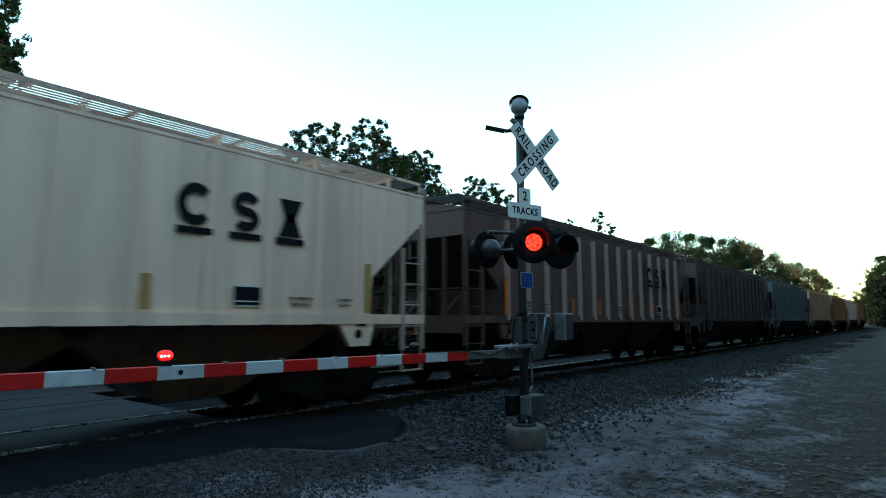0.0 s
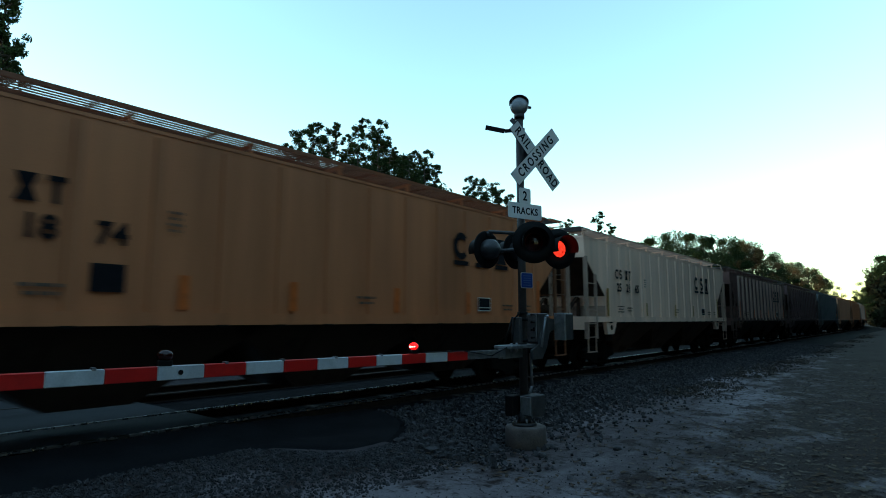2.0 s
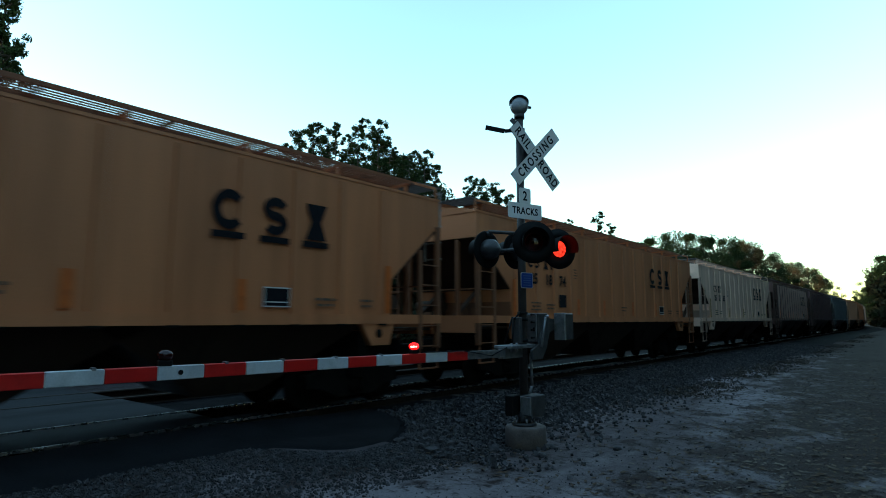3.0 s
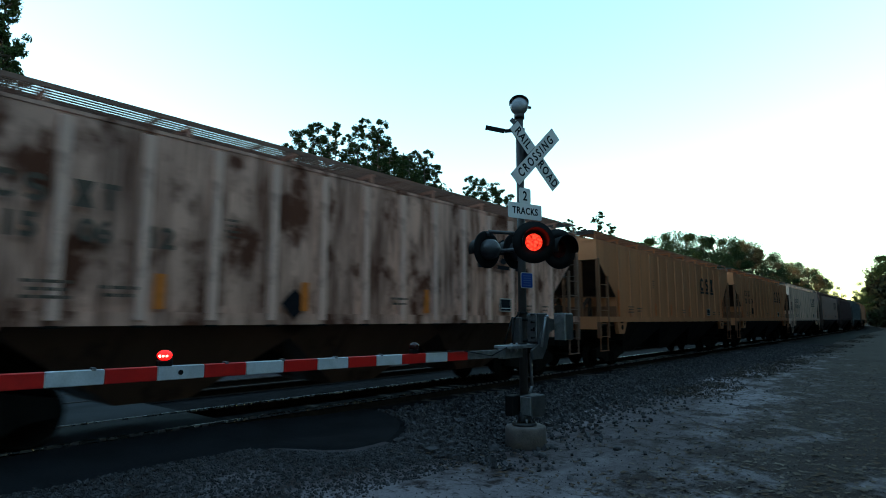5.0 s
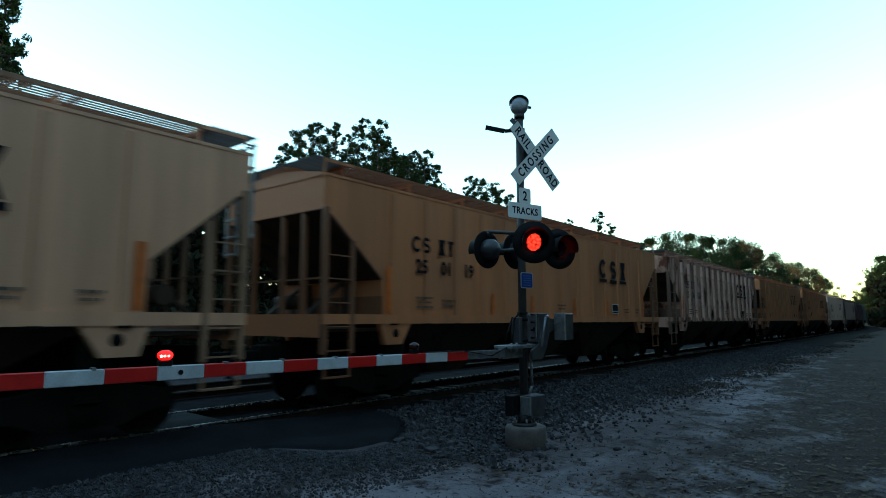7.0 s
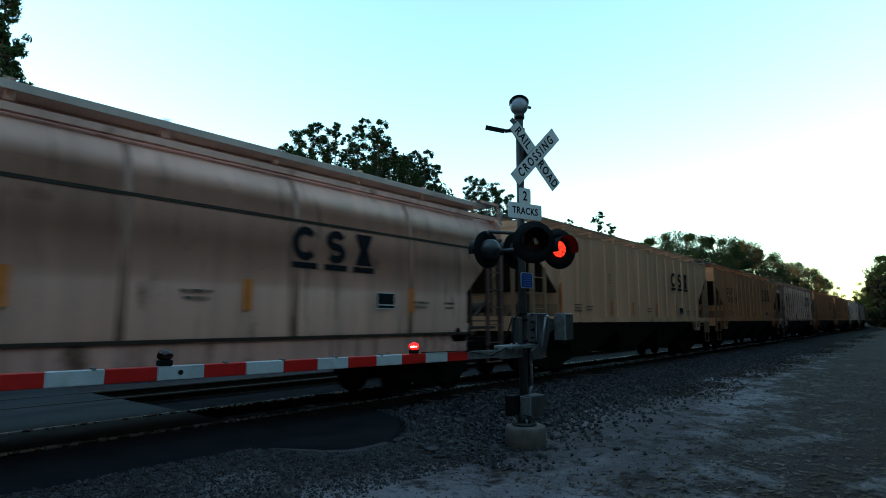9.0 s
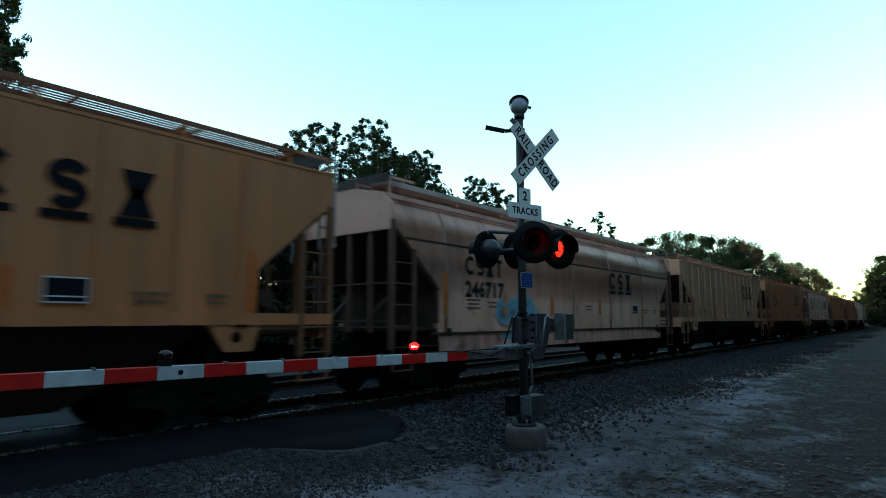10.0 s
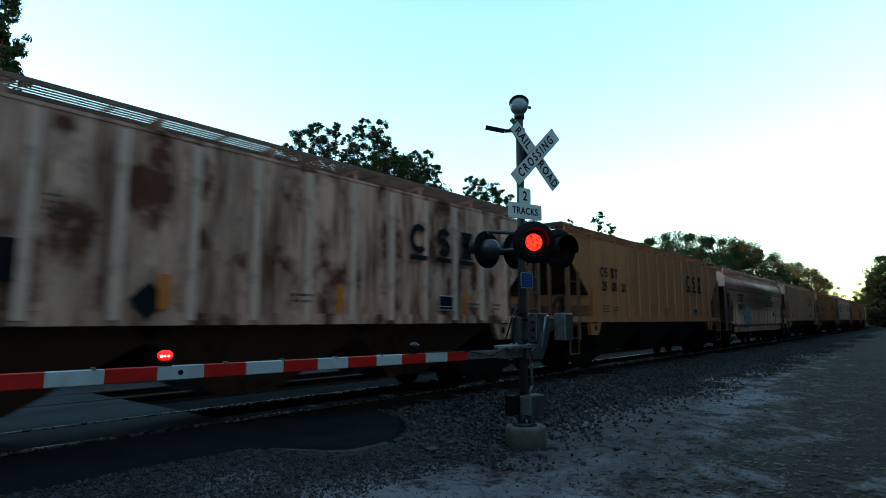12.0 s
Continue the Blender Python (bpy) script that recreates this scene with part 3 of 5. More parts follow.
def stencil(car, y, z, w, h, rows, ink, x=1.566):
    """Rows of short faded dashes, too small to read."""
    for i in range(rows):
        zz = h / 2 - h * (i + 0.5) / rows
        ww = w * (0.8 if i % 2 else 1.0)
        left = -ww / 2
        for share in ((0.42, 0.34, 0.24) if i % 2 else (0.28, 0.5, 0.22)):
            span = round(ww * share - 0.03, 3)
            me = cached(("bar", span, round(h / rows, 3), ink.name), lambda: plate(span, h / rows * 0.42, ink))
            part("stencil_bar", me, None, car, "", on_side(y + left + span / 2, z + zz, x))
            left += ww * share


def plate(w, h, material, lean=0.0):
    bm = bmesh.new()
    box(bm, -w / 2, w / 2, -h / 2, h / 2, 0, 0.003)
    if lean:
        bmesh.ops.rotate(bm, verts=bm.verts[:], cent=(0, 0, 0), matrix=Matrix.Rotation(lean, 3, "Z"))
    return mesh_of("plate", bm, material)


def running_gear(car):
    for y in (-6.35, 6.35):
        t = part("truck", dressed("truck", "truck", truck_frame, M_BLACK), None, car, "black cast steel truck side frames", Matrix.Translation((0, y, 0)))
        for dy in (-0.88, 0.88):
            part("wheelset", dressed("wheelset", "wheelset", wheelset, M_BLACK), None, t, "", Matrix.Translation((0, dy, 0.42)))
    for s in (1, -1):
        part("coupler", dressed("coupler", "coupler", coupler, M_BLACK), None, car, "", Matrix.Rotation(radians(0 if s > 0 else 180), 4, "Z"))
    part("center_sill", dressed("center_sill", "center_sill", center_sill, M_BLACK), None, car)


def center_sill():
    bm = bmesh.new()
    box(bm, -0.35, 0.35, -HALF, HALF, 0.78, 1.2)
    for y in (-6.35, 6.35):
        box(bm, -1.45, 1.45, y - 0.25, y + 0.25, 0.92, 1.4)
    return mesh_of("center_sill", bm, None)


def centerflow_body():
    """Round-shouldered tank with cut-away ends, built from a curved section."""
    half = [(1.42, 1.05), (1.55, 1.16), (1.60, 1.4), (1.62, 2.1), (1.62, 2.8), (1.60, 3.26), (1.585, 3.29), (1.55, 3.55), (1.48, 3.8), (1.36, 4.0), (1.2, 4.13), (0.9, 4.24), (0.5, 4.34), (0.0, 4.36)]
    bm = bmesh.new()

    def reach(z):
        if z > 3.5:
            return HALF
        if z > 2.25:
            return HALF - 0.15 - (3.5 - z) / 1.25 * 1.3
        return HALF - 1.5
    sec = half + [(-x, z) for x, z in half[-2::-1]]
    extra = []
    for (x0, z0), (x1, z1) in zip(sec, sec[1:]):
        extra.append((x0, z0))
        for cut in ((2.25, 3.5) if z1 > z0 else (3.5, 2.25)):
            if min(z0, z1) < cut < max(z0, z1):
                k = (cut - z0) / (z1 - z0)
                extra.append((x0 + k * (x1 - x0), cut))
    extra.append(sec[-1])
    a = [bm.verts.new((x, -reach(z), z)) for x, z in extra]
    b = [bm.verts.new((x, reach(z), z)) for x, z in extra]
    n = len(extra)
    for i in range(n):
        j = (i + 1) % n
        f = bm.faces.new((a[i], a[j], b[j], b[i]))
        f.smooth = True
    for ring in (a, b):
        for i in range(n // 2):
            k = n - 1 - i
            q = [ring[i], ring[i + 1], ring[k - 1], ring[k]]
            q = list(dict.fromkeys(q))
            if len(q) > 2:
                bm.faces.new(q)
    return mesh_of("body", bm, None)


def seam():
    bm = bmesh.new()
    for s in (1, -1):
        bar(bm, (s * 1.60, -HALF + 0.4, 3.275), (s * 1.60, HALF - 0.4, 3.275), 0.03, 0.05)
    return mesh_of("side_seam", bm, None)


def eave_rail():
    bm = bmesh.new()
    bar(bm, (1.36, -HALF, 4.14), (1.36, HALF, 4.14), 0.10, 0.10)
    return mesh_of("eave_angle", bm, None)


def graffiti(car):
    """Rounded spray-painted figures: a dull fill with pale blue outlines, and a smear under them."""
    rng = random.Random(4)

    def blob(name, y, z, ry, rz, material, label, x):
        bm = bmesh.new()
        n = 36
        bm.faces.new([bm.verts.new((ry * math.cos(i / n * math.tau) * (1 + 0.10 * math.sin(5 * i / n * math.tau + y)), rz * math.sin(i / n * math.tau) * (1 + 0.16 * math.cos(4 * i / n * math.tau + z)), 0)) for i in range(n)])
        part(name, bm, material, car, label, on_side(y, z, x))
    blob("spray_fill", -3.72, 1.86, 1.02, 0.42, M_GRAFHALO, "dull blue spray-paint haze", 1.6366)
    for k, (y, z, ry, rz) in enumerate(((-4.42, 1.84, 0.24, 0.30), (-3.98, 1.88, 0.22, 0.26), (-3.58, 1.84, 0.20, 0.30), (-3.2, 1.93, 0.22, 0.22), (-3.16, 1.72, 0.24, 0.2), (-3.74, 2.02, 0.26, 0.14))):
        blob("spray_fill", y, z, ry * 0.8, rz * 0.8, M_GRAFDARK, "dark blue-grey spray-paint fill", 1.6372 + 0.0003 * k)
        for start, sweep_by, grow in ((rng.uniform(0, 360), 250, 1.0), (rng.uniform(0, 360), 140, 0.55)):
            bm = bmesh.new()
            turn = [radians(start + sweep_by * i / 16) for i in range(17)]
            ribbon(bm, [(ry * grow * math.cos(t), rz * grow * math.sin(t)) for t in turn], 0.085)
            part("spray_stroke", bm, M_GRAF, car, "light blue spray-paint stroke", on_side(y, z, 1.6394 + 0.0004 * k))
    blob("spray_smear", -3.85, 1.23, 0.62, 0.10, M_GRAF, "light blue spray-paint smear", 1.602)


def covered_hopper(paint, label, number="", posts=14, post=(0.16, 0.035), ink=None, marks=True, under=None, decals=True, round_side=False, extras="", post_paint=None):
    ink = ink or M_INK
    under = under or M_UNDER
    # the round car's dark brown ends stand for grime and shade together
    end_paint = P_BROWN if round_side else END_PAINT[paint.name]
    skin = 1.636 if round_side else 1.56 + post[1] + 0.002
    car = thing("hopper_car", Matrix(), label, "hopper car", "freight train cars")
    if round_side:
        part("body", dressed("cf", "cf", centerflow_body, paint), None, car)
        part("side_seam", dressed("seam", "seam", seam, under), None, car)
        for s in (0, 180):
            part("eave_angle", dressed("eave", "eave", eave_rail, paint), None, car, "", Matrix.Rotation(radians(s), 4, "Z"))
        for y in (-6.6, -3.4, -0.6, 2.1, 4.9):
            me = cached("weld", lambda: weld_ring(M_RUSTBAND))
            part("weld_band", me, None, car, "", Matrix.Translation((0, y, 0)))
    else:
        part("body", dressed("body", "body", hopper_body, paint), None, car)
        part("roof", dressed("roof", "roof", hopper_roof, paint), None, car)
        for i in range(posts):
            y = -HALF + 1.75 + (2 * HALF - 3.5) * i / (posts - 1)
            me = dressed("side_post", ("post", post), lambda: side_post(*post), post_paint or paint)
            part("side_post", me, None, car, "", Matrix.Translation((0, y, 0)))
            part("side_post", me, None, car, "", Matrix.Translation((0, y, 0)) @ Matrix.Rotation(math.pi, 4, "Z"))
            if decals:
                part("post_foot", dressed("foot", "foot", post_foot, M_BLACK), None, car, "", Matrix.Translation((0, y, 0)))
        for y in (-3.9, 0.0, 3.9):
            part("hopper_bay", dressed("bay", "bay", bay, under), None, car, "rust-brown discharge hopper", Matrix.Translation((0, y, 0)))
    if round_side:
        for s in (0, 180):
            turn = Matrix.Rotation(radians(s), 4, "Z")
            skirt = part("side_sill", cached("skirt", lambda: skirt_plate(M_SKIRT)), None, car, "rust-stained lower side sill", turn)
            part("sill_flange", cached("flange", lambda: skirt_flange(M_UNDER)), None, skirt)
    if not round_side:
        part("side_sill", dressed("side_sill", "side_sill", sill_plate, paint), None, car)
    for s in (1, -1):
        flip = Matrix.Rotation(radians(0 if s > 0 else 180), 4, "Z")
        part("end_frame", dressed("end_frame", "end_frame", end_frame, end_paint), None, car, "", flip)
        part("end_ladder", dressed("end_ladder", "end_ladder", end_ladder, M_LADDER), None, car, "pale grab ladder on the car end", flip)
        if round_side:
            part("end_bulkhead", dressed("bulkhead", "bulkhead", end_bulkhead, paint), None, car, "", flip)
        else:
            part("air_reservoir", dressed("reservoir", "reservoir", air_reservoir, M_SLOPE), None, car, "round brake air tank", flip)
        if not round_side:
            part("end_wall", dressed("end_wall", "end_wall", end_wall, end_paint), None, car, "grimy upright wall under the slope sheet, darkened as shaded", flip)
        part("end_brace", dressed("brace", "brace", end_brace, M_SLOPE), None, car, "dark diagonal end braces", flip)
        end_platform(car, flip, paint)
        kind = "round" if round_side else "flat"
        part("slope_sheet", dressed("slope", ("slope", kind), lambda: slope_sheet(kind), M_SLOPE), None, car, "dark brown slope sheet under the car end", flip)
        if round_side:
            part("running_board", dressed("walk", "walk", solid_walk, P_WALK), None, car, "pressed steel walkway", Matrix.Translation((s * 0.98, 0, ROOF + 0.26)))
        else:
            part("running_board", dressed("grate", ("grate", 15.6), lambda: grating(15.6, 0.62), end_paint), None, car, "see-through steel grating walkway", Matrix.Translation((s * 0.98, 0, ROOF + 0.34)))
        for e in (1, -1):
            z1, z0 = 3.06, 1.02
            part("ladder", dressed("ladder", ("ladder", z1), lambda: ladder(HALF - 0.66, HALF - 0.06, z0, z1), end_paint), None, car, "", flip @ Matrix.Diagonal((e, 1, 1, 1)))
            part("corner_post", dressed("corner_post", "corner_post", corner_post, end_paint), None, car, "", flip @ Matrix.Diagonal((e, 1, 1, 1)))
            part("grab_iron", dressed("grab", "grab", grab_iron, end_paint), None, car, "", flip @ Matrix.Diagonal((e, 1, 1, 1)))
            g = part("bolster_gusset", dressed("gusset", "gusset", jack_plate, paint), None, car, "", flip @ Matrix.Diagonal((e, 1, 1, 1)) @ Matrix.Translation((0, 6.45, 0)))
            part("lifting_hole", dressed("hole", "hole", hole_ring, M_BLACK), None, g)
        for i in range(9):
            part("roof_bracket", dressed("roof_bracket", "roof_bracket", roof_bracket, paint), None, car, "", flip @ Matrix.Translation((0, -7.6 + 1.9 * i, 0)))
    running_gear(car)
    if marks:
        if round_side:
            emblem(car, HALF - 4.7, ink, skin, 2.9, 0.67, 0.58)
        else:
            emblem(car, HALF - 3.36, ink, skin)
    if round_side:
        lettering("car_number", number, 0.50, ink, car, on_side(-5.15, 2.30, skin), 1.0, 0.002, 1.05, 0.018)
        for k in range(4):
            part("owner_mark", mark_shape(k, 0.44, 0.2), ink, car, "", on_side(-5.74 + 0.39 * k, 2.86, skin))
        graffiti(car)
    elif number:
        ink, back_by = (M_FADED, 0.25) if "faded" in extras else (ink, 0.0)
        for k, two in enumerate(number.split()):
            lettering("car_number", two, 0.40, ink, car, on_side((-5.70, -4.89, -4.08)[k] - back_by, 2.71, skin), 1.0, 0.002, 1.0, 0.012)
        for k, y in enumerate((-5.87, -5.56, -5.05, -4.74)):
            part("owner_mark", cached(("mark", k, 0.34, ink.name), lambda: mesh_of("owner_mark", mark_shape(k, 0.34, 0.2), ink)), None, car, "", on_side(y - back_by, 3.18, skin))
    if decals:
        for y, z, w, h, r in ((-5.6, 1.98, 0.55, 0.28, 3), (-4.8, 1.98, 0.5, 0.2, 2), (-3.25, 2.98, 0.26, 0.34, 4), (0.4, 1.98, 0.5, 0.2, 2), (5.2, 1.92, 0.5, 0.2, 2), (6.15, 1.92, 0.35, 0.2, 2)):
            stencil(car, y, z, w, h, r, M_FADED, skin)
        part("panel_border", cached("pb_", lambda: plate(0.50, 0.32, M_INKW)), None, car, "thin white panel border", on_side(4.18, 1.98, skin))
        part("data_panel", cached("dp", lambda: plate(0.46, 0.28, M_INK)), None, car, "", on_side(4.18, 1.98, skin + 0.002))
        part("data_line", cached("dl", lambda: plate(0.42, 0.018, M_INKW)), None, car, "", on_side(4.18, 1.90, skin + 0.004))
        # reflector strips: tall ones at the ends of the side, shorter ones between
        bright, pale = "bright" in extras, "pale strips" in extras
        strips = (-6.65, -4.3, -1.9, 1.2, 4.9) if bright else (-6.68, -3.15, 0.15, 2.65, 6.7) if pale else (-6.68, -3.1, -1.25, 1.2, 3.55, 6.7)
        for y in strips:
            tall = abs(y) > 6
            ink_of = M_ORANGE if bright else M_OCHRE if pale else M_ORANGEOLD
            me = cached(("refl", tall, ink_of.name), lambda: plate(0.15, 0.92 if tall else 0.48, ink_of))
            part("reflector_strip", me, None, car, "bright orange reflector strip" if bright else "faded orange reflector strip", on_side(y, 2.2 if tall else 2.0, skin + 0.001))
    if "square" in extras:
        part("dark_patch", cached("sq", lambda: plate(0.42, 0.36, M_INK)), None, car, "", on_side(-4.1, 2.15, skin))
    if "diamond" in extras:
        part("placard", cached("dia", lambda: plate(0.36, 0.36, M_INK, radians(45))), None, car, "dark diamond placard", on_side(-2.1, 1.88, skin))
    if "window" in extras:
        part("dark_patch", cached("sq2", lambda: plate(0.5, 0.5, M_INK)), None, car, "", on_side(-3.85, 2.3, skin))
    return car


def slope_sheet(kind):
    """The slanting end sheet of the tank, recessed between the side sheets."""
    bm = bmesh.new()
    if kind == "round":
        out = [(HALF + 0.006, 3.56), (HALF - 0.11, 3.46), (HALF - 1.41, 2.22), (HALF - 1.47, 1.08), (HALF - 1.55, 1.08), (HALF - 1.52, 2.26), (HALF - 0.3, 3.5)]
    else:
        out = [(HALF + 0.006, 3.58), (HALF - 0.17, 3.46), (HALF - 1.42, 2.40), (HALF - 1.5, 2.38), (HALF - 1.5, 2.44), (HALF - 0.3, 3.5)]
    prism(bm, out, -1.545, 1.545)
    return mesh_of("slope_sheet", bm, None)


def solid_walk():
    bm = bmesh.new()
    box(bm, -0.31, 0.31, -8.0, 8.0, -0.02, 0.02)
    for x in (-0.31, 0.29):
        box(bm, x, x + 0.02, -8.0, 8.0, -0.09, -0.02)
    return mesh_of("running_board", bm, None)


def weld_ring(paint):
    bm = bmesh.new()
    half = [(1.56, 1.16), (1.612, 1.4), (1.632, 2.1), (1.632, 2.8), (1.61, 3.26), (1.56, 3.55), (1.49, 3.8), (1.37, 4.0)]
    for s in (1,):
        a = [[bm.verts.new((s * x, y, z)) for x, z in half] for y in (-0.055, 0.055)]
        for i in range(len(half) - 1):
            bm.faces.new((a[0][i], a[0][i + 1], a[1][i + 1], a[1][i]))
    return mesh_of("weld_band", bm, paint)


def skirt_plate(paint):
    bm = bmesh.new()
    box(bm, 1.575, 1.60, -HALF + 1.5, HALF - 1.5, 0.93, 1.30)
    bevel(bm, 0.006)
    return mesh_of("side_sill", bm, paint)


def skirt_flange(paint):
    bm = bmesh.new()
    box(bm, 1.56, 1.635, -HALF + 1.2, HALF - 1.2, 1.30, 1.35)
    return mesh_of("sill_flange", bm, paint)


def post_foot():
    bm = bmesh.new()
    box(bm, 1.58, 1.64, -0.1, 0.1, SILL - 0.05, SILL - 0.015)
    return mesh_of("post_foot", bm, None)


M_RUSTBAND = car_paint("rust_weeping_weld", (0.46, 0.22, 0.16), 0.75, (0.20, 0.085, 0.055), 0.4, 4.0)
M_SKIRT = car_paint("sill_rust_stained", (0.70, 0.34, 0.27), 0.6, (0.16, 0.065, 0.045), 0.4, 8.0)
P_WALK = car_paint("walkway_dull_grey", (0.60, 0.46, 0.40), 0.2, (0.2, 0.12, 0.09), 0.4, 12.0)
M_LADDER = mat("ladder_pale_galvanised", (0.34, 0.33, 0.32), 0.6, 0.2, 0.25, 8.0, 0.05)
# one dark brown for slope sheets, end braces and air tanks
M_SLOPE = mat("slope_sheet_dark_brown", (0.050, 0.024, 0.015), 0.85, 0.0, 0.4, 2.0, 0.2)
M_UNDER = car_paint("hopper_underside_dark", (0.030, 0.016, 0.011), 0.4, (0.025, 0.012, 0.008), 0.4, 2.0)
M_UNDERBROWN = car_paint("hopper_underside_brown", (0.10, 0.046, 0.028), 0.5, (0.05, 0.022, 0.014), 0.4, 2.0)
P_WHITE = car_paint("car_white", (0.92, 0.61, 0.47), 0.10, (0.30, 0.19, 0.12), 0.3, 1.0)
P_TAN = car_paint("car_tan", (0.55, 0.190, 0.080), 0.14, (0.20, 0.11, 0.05), 0.3, 3.0)
P_CREAM = car_paint("car_cream", (0.66, 0.32, 0.19), 0.10, (0.20, 0.11, 0.05), 0.3, 5.0)
P_PINK = car_paint("car_pale_grey", (0.84, 0.43, 0.33), 0.40, (0.14, 0.07, 0.04), 0.4, 6.0)
P_RUSTY = car_paint("car_rusty_white", (0.76, 0.39, 0.29), 0.80, (0.12, 0.036, 0.018), 0.5, 7.0)
P_RUSTPOST = car_paint("post_rusty_white", (0.84, 0.48, 0.38), 0.55, (0.16, 0.06, 0.032), 0.4, 15.0)
P_BROWN = car_paint("car_rust_brown", (0.12, 0.056, 0.05), 0.5, (0.07, 0.03, 0.022), 0.4, 9.0)
P_POST = car_paint("post_pale_pink", (0.42, 0.27, 0.23), 0.35, (0.09, 0.04, 0.03), 0.4, 10.0)
P_DARK = car_paint("car_dark_plum", (0.09, 0.045, 0.05), 0.3, (0.06, 0.03, 0.025), 0.4, 11.0)
P_GREY = car_paint("car_blue_grey", (0.10, 0.13, 0.15), 0.2, (0.06, 0.035, 0.03), 0.4, 13.0)

# end copies of the paints: rust and grime, with base colours darkened for shade
END_PAINT = {p.name: car_paint(p.name + "_grimy_shaded_end", c, 0.45, (0.07, 0.032, 0.02), 0.7, 17.0) for p, c in (
    (P_WHITE, (0.52, 0.35, 0.28)), (P_TAN, (0.24, 0.080, 0.034)), (P_CREAM, (0.34, 0.17, 0.10)), (P_RUSTY, (0.22, 0.11, 0.08)),
    (P_BROWN, (0.06, 0.028, 0.025)), (P_DARK, (0.05, 0.025, 0.028)), (P_GREY, (0.06, 0.075, 0.085)))}

TRAIN = [
    (-9, P_TAN, "tan covered hopper car far along the train", "", {"decals": False, "marks": False}),
    (-8, P_BROWN, "brown covered hopper car far along the train", "", {"decals": False, "marks": False}),
    (-7, P_TAN, "tan covered hopper car far along the train", "", {"decals": False, "marks": False}),
    (-6, P_WHITE, "dull white covered hopper car far along the train", "", {"decals": False, "marks": False}),
    (-5, P_TAN, "tan covered hopper car far along the train", "", {"decals": False, "marks": False}),
    (-4, P_CREAM, "cream covered hopper car with plain side", "", {"decals": False, "marks": False}),
    (-3, P_GREY, "blue-grey covered hopper car with dull paint", "", {"marks": False, "decals": False}),
    (-2, P_DARK, "dark plum hopper car with rust streaks", "", {"marks": False, "decals": False, "post": (0.10, 0.09)}),
    (-1, P_BROWN, "rust-brown covered hopper car with pale side posts", "", {"post": (0.13, 0.10), "post_paint": P_POST}),
    (0, P_WHITE, "white covered hopper car with dark owner marks", "25 21 65", {"under": M_UNDERBROWN, "extras": "pale strips"}),
    (1, P_TAN, "tan covered hopper car with dark owner marks", "25 18 74", {"extras": "square"}),
    (2, P_TAN, "tan covered hopper car, lightly soiled", "", {}),
    (3, P_RUSTY, "white covered hopper car heavily streaked with rust", "15 06 12", {"post": (0.18, 0.08), "post_paint": P_RUSTPOST, "under": M_UNDERBROWN, "extras": "diamond bright faded"}),
    (4, P_TAN, "tan covered hopper car with faded stencils", "25 01 19", {}),
    (5, P_CREAM, "cream covered hopper car with dark owner marks", "", {}),
    (6, P_PINK, "round-sided cream hopper car with blue spray paint", "246717", {"round_side": True, "extras": "bright"}),
    (7, P_TAN, "tan covered hopper car with orange reflector strips", "25 05 21", {}),
    (8, P_RUSTY, "white covered hopper car with brown rust runs", "", {"post": (0.18, 0.08), "post_paint": P_RUSTPOST, "under": M_UNDERBROWN, "extras": "diamond window bright faded"}),
]
cars = {}
for n, paint, label, number, more in TRAIN:
    cars[n] = covered_hopper(paint, label, number, **more)

# ---- crossing signal ----
MAST = Vector((-4.82, 7.82, 0))
SIGN_TURN = 72.5  # the signs face a little towards the road's approach


def facing(x, y, z, heading=SIGN_TURN):
    """Pose whose local x runs along the heading, y is up and z looks out at the road."""
    return Matrix.Translation((x, y, z)) @ Matrix.Rotation(radians(heading), 4, "Z") @ Matrix.Rotation(radians(90), 4, "X")


def rounded_plate(w, h, r, t, notch=None):
    bm = bmesh.new()
    pts = []
    for cx, cy, a0 in ((w / 2 - r, h / 2 - r, 0), (-w / 2 + r, h / 2 - r, 90), (-w / 2 + r, -h / 2 + r, 180), (w / 2 - r, -h / 2 + r, 270)):
        for k in range(4):
            a = radians(a0 + 30 * k)
            pts.append((cx + r * math.cos(a), cy + r * math.sin(a)))
    a = [bm.verts.new((x, y, 0)) for x, y in pts]
    b = [bm.verts.new((x, y, t)) for x, y in pts]
    bm.faces.new(a[::-1])
    bm.faces.new(b)
    for i in range(len(pts)):
        j = (i + 1) % len(pts)
        bm.faces.new((a[i], a[j], b[j], b[i]))
    return bm


def blade(w, h, t):
    bm = bmesh.new()
    box(bm, -w / 2, w / 2, -h / 2, h / 2, 0, t)
    return bm


def boxed(w, d, h, bev=0.012):
    bm = bmesh.new()
    box(bm, -w / 2, w / 2, -d / 2, d / 2, 0, h)
    bevel(bm, bev)
    return bm


